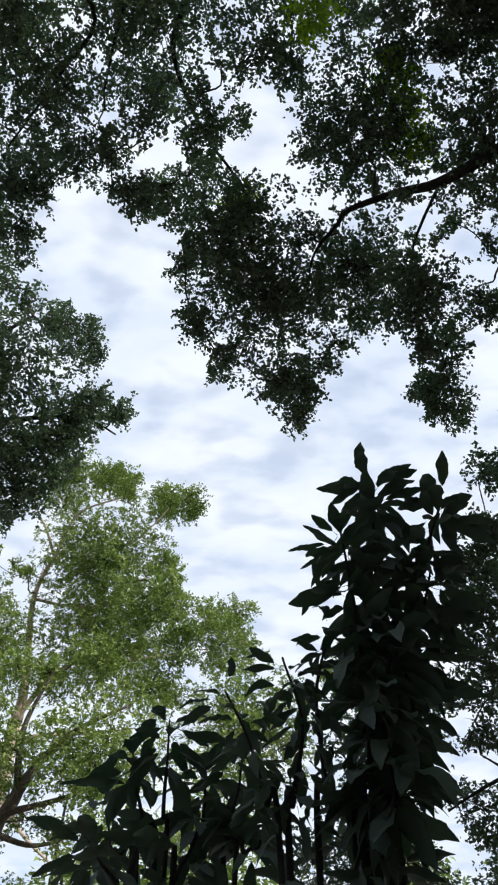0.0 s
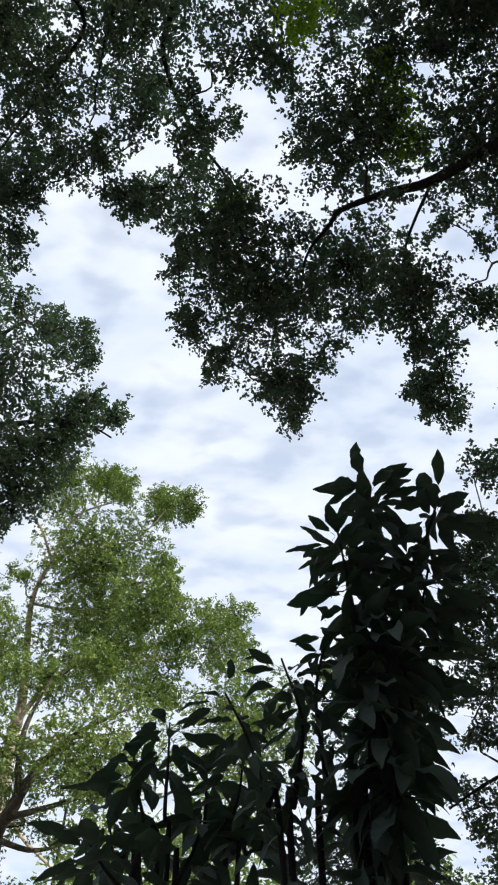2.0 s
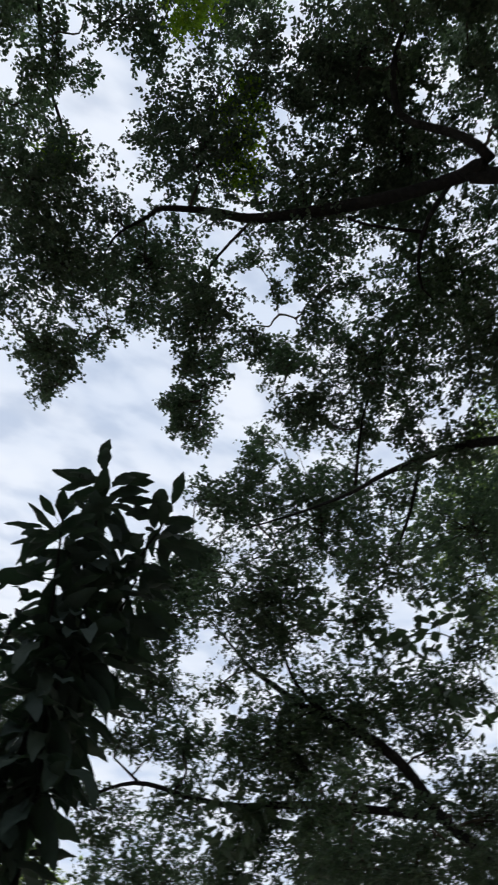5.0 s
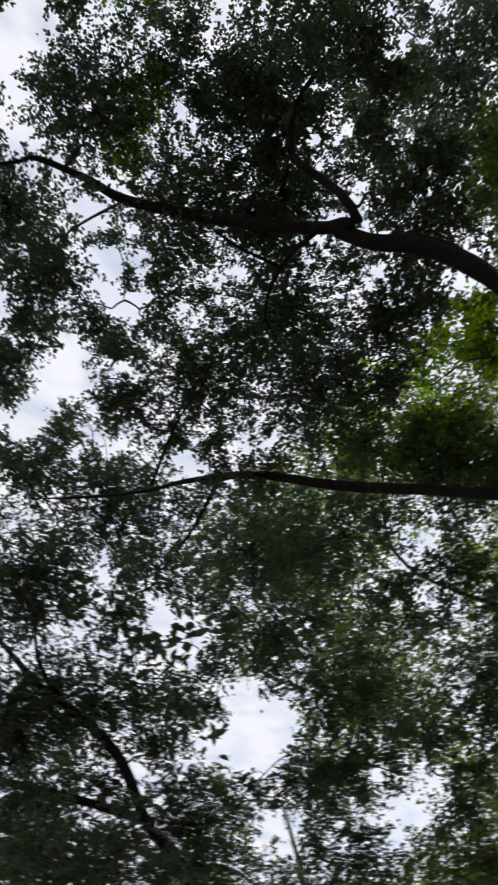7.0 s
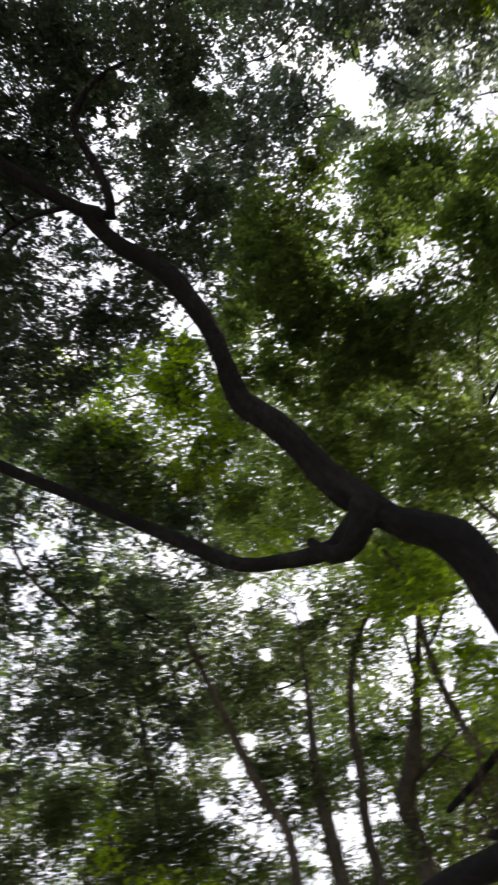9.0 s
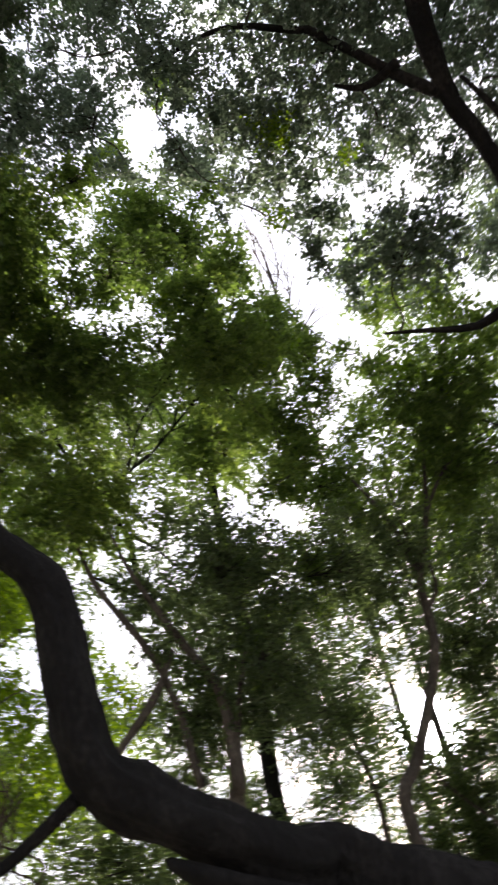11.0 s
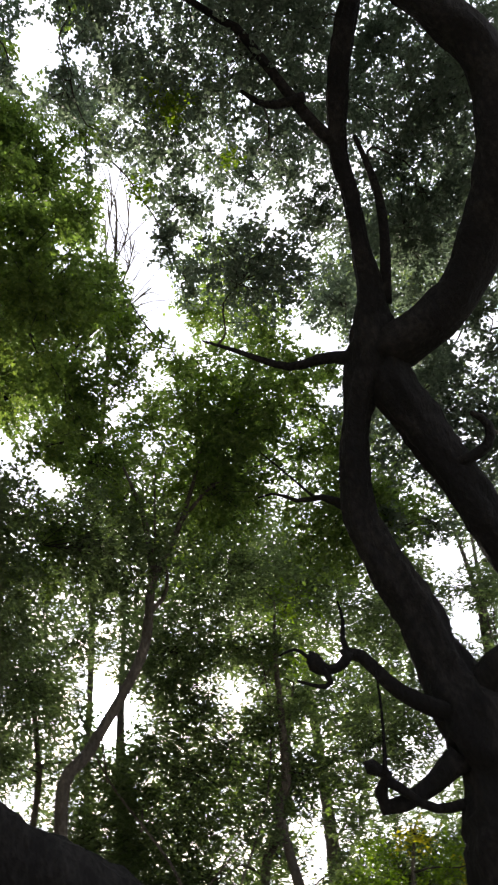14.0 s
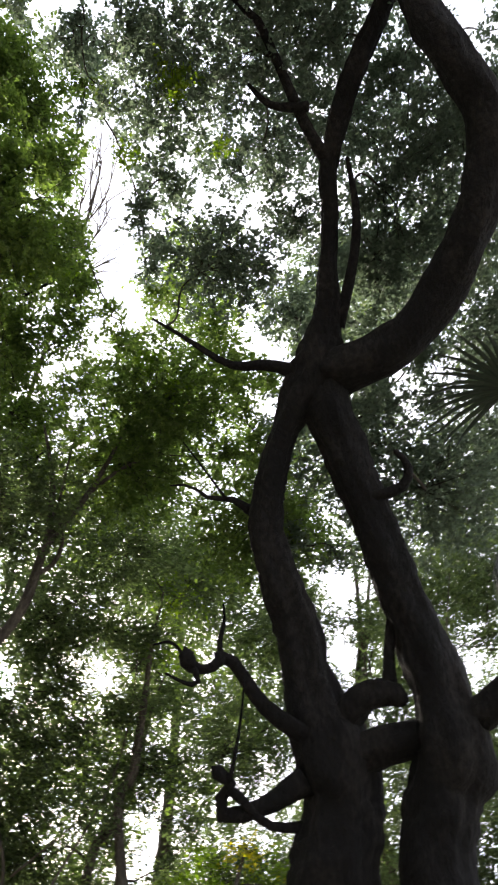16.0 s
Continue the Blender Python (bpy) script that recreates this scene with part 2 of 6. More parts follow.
def tube(path, sides, rough, rng):
    """Corners and triangles of a tapering limb along rows of x, y, z, radius, with knots and closed ends."""
    p = np.asarray(path, float)
    tan = np.gradient(p[:, :3], axis=0)
    tan /= np.linalg.norm(tan, axis=1, keepdims=True) + 1e-9
    u = np.cross(tan[0], (0.3, 0.2, 1.0))
    if np.linalg.norm(u) < 1e-3:
        u = np.cross(tan[0], (1.0, 0.0, 0.0))
    rings, ang = [], np.linspace(0, 2 * np.pi, sides, endpoint=False)
    wave, amp = rng.uniform(0, 6.28, 4), rough
    for i in range(len(p)):
        u = u - tan[i] * (u @ tan[i])
        u /= np.linalg.norm(u) + 1e-9
        v = np.cross(tan[i], u)
        if p[i, 3] > 0.07:
            knots = np.array([0.55 * noise.noise(Vector(p[i, :3] * 2.4) + Vector((math.cos(b), math.sin(b), 0)) * 0.9) + 0.35 * noise.noise(Vector(p[i, :3] * 8.0) + Vector((math.cos(b), math.sin(b), 0)) * 2.2) for b in ang])
            knots = knots + 0.09 * np.sin(7 * ang + 2.2 * np.sin(i * 0.05 + wave[3])) + 0.07 * np.sin(12 * ang + wave[1] + 1.5 * np.sin(i * 0.09))
        else:
            knots = 0.0
        ridge = 1 + 0.42 * knots + amp * (0.5 * np.sin(3 * ang + wave[0] + i * 0.12) + 0.35 * np.sin(5 * ang + wave[1] - i * 0.1)
                           + 0.5 * np.sin(i * 0.45 + wave[2]) + rng.normal(0, 0.3, sides))
        rings.append(p[i, :3] + (np.cos(ang)[:, None] * u + np.sin(ang)[:, None] * v) * (p[i, 3] * ridge)[:, None])
    verts = np.vstack(rings + [p[:1, :3], p[-1:, :3] + tan[-1:] * p[-1, 3]])
    tris, k = [], len(p) * sides
    for i in range(len(p) - 1):
        for j in range(sides):
            a, b = i * sides + j, i * sides + (j + 1) % sides
            tris += [(a, b, b + sides), (a, b + sides, a + sides)]
    for j in range(sides):
        tris += [(k, (j + 1) % sides, j), (k + 1, k - sides + j, k - sides + (j + 1) % sides)]
    return verts, np.array(tris)


def merge(pieces):
    verts, tris, k = [], [], 0
    for v, t in pieces:
        verts.append(v)
        tris.append(t + k)
        k += len(v)
    return np.vstack(verts), np.vstack(tris)


def unit(a):
    return a / (np.linalg.norm(a, axis=-1, keepdims=True) + 1e-9)


def leaf_blades(base, way, up, length, width, rng):
    """Many small ovate leaves: base points, growing directions, upward sides. Those of distant trees are single blades, small ones folded kites, larger ones have more corners."""
    n = len(base)
    side = unit(np.cross(way, up))
    up = np.cross(side, way)
    ln = (length * rng.uniform(0.6, 1.35, n))[:, None]
    wd = (width * rng.uniform(0.75, 1.25, n))[:, None] * ln / length
    sag = rng.uniform(-0.05, 0.22, n)[:, None] * ln
    if length >= 0.2 or 0.059 < length < 0.14:
        lean = rng.choice((-1.0, 1.0), (n, 1))
        rows = [base, base + way * ln * 0.45 + side * wd * 0.8 * lean, base + way * ln - side * wd * 0.35 * lean - up * sag]
        tri = np.array([(0, 1, 2)])
    elif length < 0.14:
        at = rng.uniform(0.34, 0.66, (n, 2))
        rows = [base, base + way * ln * at[:, :1] + side * wd * 0.6 + up * wd * 0.15, base + way * ln - up * sag + side * wd * 0.12, base + way * ln * at[:, 1:] - side * wd * 0.6 + up * wd * 0.15]
        tri = np.array([(0, 1, 2), (0, 2, 3)])
    else:
        rows = [base, base + way * ln * 0.36 + side * wd * 0.5 + up * wd * 0.16, base + way * ln * 0.36 - side * wd * 0.5 + up * wd * 0.16,
                base + way * ln * 0.7 + side * wd * 0.36 - up * sag * 0.4 + up * wd * 0.1, base + way * ln * 0.7 - side * wd * 0.36 - up * sag * 0.4 + up * wd * 0.1,
                base + way * ln - up * sag]
        tri = np.array([(0, 1, 2), (1, 3, 4), (1, 4, 2), (3, 5, 4)])
    verts = np.stack(rows, 1).reshape(-1, 3)
    tris = (np.arange(n)[:, None, None] * len(rows) + tri[None]).reshape(-1, 3)
    return verts, tris


# sky openings cut to fit the camera's view: azimuth, elevation and half-width in degrees from its spot
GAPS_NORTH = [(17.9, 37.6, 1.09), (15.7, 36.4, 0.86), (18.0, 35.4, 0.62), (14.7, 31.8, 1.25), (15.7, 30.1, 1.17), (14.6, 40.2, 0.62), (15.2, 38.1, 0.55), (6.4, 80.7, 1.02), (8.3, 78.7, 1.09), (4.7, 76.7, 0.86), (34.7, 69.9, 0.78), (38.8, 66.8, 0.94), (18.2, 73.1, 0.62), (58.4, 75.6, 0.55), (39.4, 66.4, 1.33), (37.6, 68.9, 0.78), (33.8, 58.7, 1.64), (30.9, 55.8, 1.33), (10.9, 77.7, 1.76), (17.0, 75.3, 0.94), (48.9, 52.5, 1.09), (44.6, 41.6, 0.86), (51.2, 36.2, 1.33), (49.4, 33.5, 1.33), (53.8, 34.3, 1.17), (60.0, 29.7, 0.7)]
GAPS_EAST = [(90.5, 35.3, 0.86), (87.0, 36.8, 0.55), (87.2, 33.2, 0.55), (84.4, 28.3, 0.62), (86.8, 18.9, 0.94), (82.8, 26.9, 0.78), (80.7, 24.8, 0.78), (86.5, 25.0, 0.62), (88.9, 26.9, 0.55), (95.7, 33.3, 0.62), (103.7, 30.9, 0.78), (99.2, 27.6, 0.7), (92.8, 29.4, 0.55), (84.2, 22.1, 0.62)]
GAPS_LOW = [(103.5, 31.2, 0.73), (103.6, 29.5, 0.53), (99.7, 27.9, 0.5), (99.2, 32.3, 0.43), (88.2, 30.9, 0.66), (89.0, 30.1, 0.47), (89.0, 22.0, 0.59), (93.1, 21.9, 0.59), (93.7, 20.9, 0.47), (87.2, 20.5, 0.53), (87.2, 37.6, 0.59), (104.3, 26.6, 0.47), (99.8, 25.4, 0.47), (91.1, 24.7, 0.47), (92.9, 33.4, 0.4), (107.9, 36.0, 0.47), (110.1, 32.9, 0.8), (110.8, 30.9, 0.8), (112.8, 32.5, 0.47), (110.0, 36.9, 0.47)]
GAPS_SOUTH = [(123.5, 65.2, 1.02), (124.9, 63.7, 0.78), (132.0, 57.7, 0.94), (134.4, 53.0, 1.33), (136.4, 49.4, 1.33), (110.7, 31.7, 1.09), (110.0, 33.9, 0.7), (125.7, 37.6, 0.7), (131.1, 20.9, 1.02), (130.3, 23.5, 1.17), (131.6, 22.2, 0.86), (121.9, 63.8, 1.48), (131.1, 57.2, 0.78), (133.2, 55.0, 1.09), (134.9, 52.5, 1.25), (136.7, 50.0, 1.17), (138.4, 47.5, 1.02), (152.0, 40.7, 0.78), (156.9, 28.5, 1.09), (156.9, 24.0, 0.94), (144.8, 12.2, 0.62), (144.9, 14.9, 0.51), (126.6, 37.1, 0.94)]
VIEWPOINT = np.array((-0.08, 0.0, 1.64))


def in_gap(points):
    """True for points inside one of the cones running out from the camera's spot; their rims are ragged."""
    way = unit(points - VIEWPOINT)
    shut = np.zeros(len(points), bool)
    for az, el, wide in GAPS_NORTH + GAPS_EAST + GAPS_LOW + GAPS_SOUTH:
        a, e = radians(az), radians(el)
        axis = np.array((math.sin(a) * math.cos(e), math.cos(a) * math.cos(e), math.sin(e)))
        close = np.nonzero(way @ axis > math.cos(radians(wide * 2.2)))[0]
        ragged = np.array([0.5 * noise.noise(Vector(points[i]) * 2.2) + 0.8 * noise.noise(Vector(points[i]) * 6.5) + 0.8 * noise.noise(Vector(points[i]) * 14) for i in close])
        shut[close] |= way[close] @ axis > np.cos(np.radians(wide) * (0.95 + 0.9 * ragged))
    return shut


def crown_arrays(clumps, leaf, shape, depth, rng, per=14, spread=0.55, loose=0.21, stray=0.5):
    """Leafy sprays filling rows of x, y, z, radius. depth: how many leaves lie behind one another. Returns leaves and spray axes.
    Each spray is a twig with most leaves gathered towards its tip; sprays keep to a few tufts, so that light comes through between."""
    bases, ways, ups, axes = [], [], [], []
    area = leaf * leaf * shape * 0.55
    for x, y, z, r in clumps:
        sprays = max(6, int(depth * math.pi * r * r / area / per))
        tufts = max(3, int(sprays / 7))
        d = unit(rng.normal(size=(tufts, 3)))
        hub = d * (r * 0.88 * rng.uniform(0, 1, tufts) ** 0.45)[:, None]
        own = rng.integers(0, tufts, sprays)
        off = hub[own] + rng.normal(0, loose * r + leaf, (sprays, 3))
        off *= np.minimum(1, r * 1.05 / (np.linalg.norm(off, axis=1, keepdims=True) + 1e-9))
        c = np.array((x, y, z)) + off * (1, 1, 0.85)
        aim = unit(unit(off) * (1, 1, 0.4) + rng.normal(0, 0.6, (sprays, 3)) + (0, 0, -0.1))
        size = leaf * spread * 10 * rng.uniform(0.6, 1.3, sprays)
        u = ((np.arange(per) + rng.uniform(0, 0.7, (sprays, per))) / per) ** 0.8
        side = unit(np.cross(aim, (0.05, 0.03, 1.0)))[:, None]
        sign = np.where(np.arange(per) % 2, 1.0, -1.0)[None, :, None]
        base = c[:, None] + aim[:, None] * ((u - 0.5) * size[:, None])[..., None] + rng.normal(0, leaf * stray, (sprays, per, 3))
        base[..., 2] -= 0.22 * u * u * size[:, None]
        way = unit(aim[:, None] * rng.uniform(0.3, 1.0, (sprays, per, 1)) + sign * side * rng.uniform(0.4, 1.2, (sprays, per, 1)) + rng.normal(0, 0.4, (sprays, per, 3)) + (0, 0, -0.2))
        bases.append(base.reshape(-1, 3))
        ways.append(way.reshape(-1, 3))
        ups.append(unit(np.array((0, 0, 1.0)) + rng.normal(0, 0.6, (sprays * per, 3))))
        axes.append((c - aim * size[:, None] * 0.5, c + aim * size[:, None] * 0.45))
    bases, ways, ups = np.vstack(bases), np.vstack(ways), np.vstack(ups)
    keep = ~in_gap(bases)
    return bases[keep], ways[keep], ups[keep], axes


def twig_arrays(clumps, axes, bones, rng, every=2):
    """Thin boughs that branch from limb to clump and on to the next clump, and twigs out to the sprays."""
    pieces = []
    todo = [np.array(c[:3]) for c in clumps]
    joints = bones[:, :4].copy() if len(bones) else np.array([(*(todo[0] - (0, 0, clumps[0][3])), 0.03)])
    left, tails = set(range(len(todo))), {}
    while left:
        gap, k, j = min(((d := np.linalg.norm(joints[:, :3] - todo[i], axis=1) + 0.3 * np.maximum(0, joints[:, 2] - todo[i][2])).min(), i, d.argmin()) for i in left)
        left.discard(k)
        start, c = joints[j, :3], todo[k]
        wob = rng.normal(0, 0.09, (3, 3)) * gap
        thick = min(0.04, 0.009 + 0.007 * gap, max(0.009, joints[j, 3] * 0.75))
        way = [(*(start + (c - start) * u + (0, 0, 0.12 * gap * u * (1 - u)) + w), thick * (1.1 - 0.55 * u)) for u, w in zip((0.25, 0.5, 0.75), wob)]
        fine = glide([(*start, thick * 1.2)] + way + [(*c, thick * 0.5)], 3)
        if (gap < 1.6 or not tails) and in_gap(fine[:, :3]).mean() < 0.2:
            pieces.append(tube(fine, 5, 0.1, rng))
        joints = np.vstack([joints, fine[3:]])
        tails[k] = fine[-5, :3]
    for k, (a, b) in enumerate(axes):
        c, r = todo[k], clumps[k][3]
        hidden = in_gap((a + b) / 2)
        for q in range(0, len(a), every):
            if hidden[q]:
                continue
            root = c + (tails[k] - c) * rng.uniform(0, 1.0)
            elbow = (root + a[q]) / 2 + rng.normal(0, 0.08, 3) * r
            pieces.append(tube([(*root, 0.006), (*((elbow + a[q]) / 2), 0.004), (*b[q], 0.0025)], 3, 0.0, rng))
    return merge(pieces)


def tree(name, label, trunk, limbs, crowns, leaf_mat, bark_mat, leaf=0.075, shape=0.5, depth=2.4, seed=1, group="", every=3, coarse=(), young=(), spread=0.55, loose=0.21):
    """A tree: trunk and limbs as rows of x, y, z, radius; crowns as lists of leafy clumps (x, y, z, radius)."""
    rng = np.random.default_rng(seed)
    root = tagged(new(name), label, "tree", group)
    root.location = trunk[0][:3]
    bpy.context.view_layer.update()
    bones = []
    for k, path in enumerate([trunk] + limbs):
        fat = max(q[3] for q in path)
        fine = even(glide(path, 16 if fat > 0.15 else 6), 0.075 if fat > 0.3 else 0.13)
        bones.append(fine)
        sides = 32 if fat > 0.3 else 18 if fat > 0.15 else 12 if fat > 0.05 else 8
        v, t = tube(fine, sides, 0.055 if fat > 0.1 else 0.09, rng)
        part("trunk" if not k or path[0][2] < 0 else "limb", mesh_of("limb", v, t, bark_mat), root)
    bones = np.vstack(bones) if bones else np.zeros((0, 4))
    bones = bones[bones[:, 3] < 0.14] if len(bones) and (bones[:, 3] < 0.14).any() else bones
    for clumps in crowns:
        b, w, u, axes = crown_arrays(clumps, leaf, shape, depth, rng, 14, spread, loose, 0.5 if spread > 0.5 else 0.22)
        v, t = leaf_blades(b, w, u, leaf, leaf * shape, rng)
        part("crown", mesh_of("crown", v, t, leaf_mat, False), root, kind="stuff")
        v, t = twig_arrays(clumps, axes, bones, rng, every)
        part("twig_growth", mesh_of("twig_growth", v, t, BARK_TWIG), root, kind="stuff")
    # young: clumps coloured as if the sun came through them
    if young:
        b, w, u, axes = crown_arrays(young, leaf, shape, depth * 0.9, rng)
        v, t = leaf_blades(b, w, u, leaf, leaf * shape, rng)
        part("lit_growth", mesh_of("lit_growth", v, t, LEAF_LIT_TINT, False), root, "leaf growth coloured yellow-green as if sunlit", "stuff")
    if coarse:
        b, w, u, axes = crown_arrays(coarse, 0.15, 0.45, 0.9, rng, 9, 0.28)
        v, t = leaf_blades(b, w, u, 0.15, 0.07, rng)
        part("sprig", mesh_of("sprig", v, t, leaf_mat, False), root, "sprig of larger oval leaves", "stuff")
    return root


# ---- ground ----
def build_ground():
    rng = np.random.default_rng(3)
    radii = np.concatenate([np.linspace(0, 40, 41)[1:], np.geomspace(46, 1500, 14)])
    around = 96
    ang = np.linspace(0, 2 * np.pi, around, endpoint=False)
    verts, tris = [(0, 0, 0)], []
    for r in radii:
        for a in ang:
            x, y = r * math.cos(a), r * math.sin(a)
            h = 0.0 if r < 1 else 0.25 * noise.noise((x * 0.15, y * 0.15, 0)) + 0.05 * noise.noise((x * 0.9, y * 0.9, 4))
            verts.append((x, y, h * min(1, r / 6)))
    for j in range(around):
        tris.append((0, 1 + j, 1 + (j + 1) % around))
    for i in range(len(radii) - 1):
        for j in range(around):
            a, b = 1 + i * around + j, 1 + i * around + (j + 1) % around
            tris += [(a, a + around, b + around), (a, b + around, b)]
    tagged(new("ground", mesh_of("ground", verts, tris, GROUND)), "unseen forest floor of leaf litter, made pale to bounce light upward", "ground", kind="structure")


build_ground()

# ---- trees ----
def fine_twigs(paths, count, reach, seed):
    """Thin crooked twigs that leave the given limbs and climb on beside them."""
    rng = np.random.default_rng(seed)
    made = []
    for k in range(count):
        p = np.asarray(paths[k % len(paths)], float)
        i = rng.integers(0, len(p) - 1)
        start, on = p[i, :3] + (p[i + 1, :3] - p[i, :3]) * rng.uniform(0, 1), unit(p[i + 1, :3] - p[i, :3])
        out = unit(on + rng.normal(0, 0.45, 3)) * reach * rng.uniform(0.5, 1.2)
        bend = rng.normal(0, 0.06, 3)
        made.append([(*start, 0.011), (*(start + out * 0.45 + bend), 0.008), (*(start + out * 0.8 - bend), 0.006), (*(start + out), 0.004)])
    return made


SPRIGS = [(4.73, 4.33, 7.14, 0.20), (4.41, 4.67, 7.13, 0.14), (3.52, 5.01, 7.47, 0.18), (4.96, 4.71, 6.59, 0.25), (3.23, 6.39, 6.12, 0.25), (3.41, 6.38, 6.00, 0.20)]
# leaf clumps that take the sun-tinted material
LIT_HIGH = [(0.57, 0.57, 9.16, 0.24), (1.17, 1.08, 9.03, 0.17), (1.40, 1.47, 8.92, 0.22), (1.32, 1.25, 8.98, 0.14), (-0.05, 2.13, 8.90, 0.20)]
LIT_GAP = [(7.65, 1.86, 4.69, 0.26), (7.72, 1.5, 4.72, 0.21), (7.6, 2.17, 4.62, 0.21), (6.8, -1.32, 6.58, 0.25), (7.04, -1.62, 6.5, 0.2), (7.02, -1.09, 6.49, 0.21), (6.64, -0.95, 6.87, 0.15), (7.18, -1.79, 6.22, 0.17), (7.67, -1.83, 5.75, 0.26), (7.82, -2.03, 5.36, 0.25), (8.11, -1.71, 7.42, 0.34), (8.25, -1.50, 7.28, 0.30), (8.26, -1.82, 7.17, 0.28), (8.35, -1.13, 7.23, 0.30), (8.57, -1.89, 6.64, 0.28), (7.28, -1.52, 8.50, 0.30)]
LIT_EDGE = [(4.73, -3.95, 9.0, 0.16), (5.02, -3.97, 8.79, 0.13), (4.77, -4.27, 8.92, 0.11), (5.01, -3.42, 9.08, 0.12), (4.86, -2.87, 9.4, 0.14), (4.11, -5.27, 7.96, 0.14), (4.02, -5.51, 7.81, 0.11)]
LIT_OLD = [(2.49, -3.81, 8.97, 0.10), (3.34, -3.40, 8.82, 0.12), (2.56, -3.11, 9.27, 0.20)]
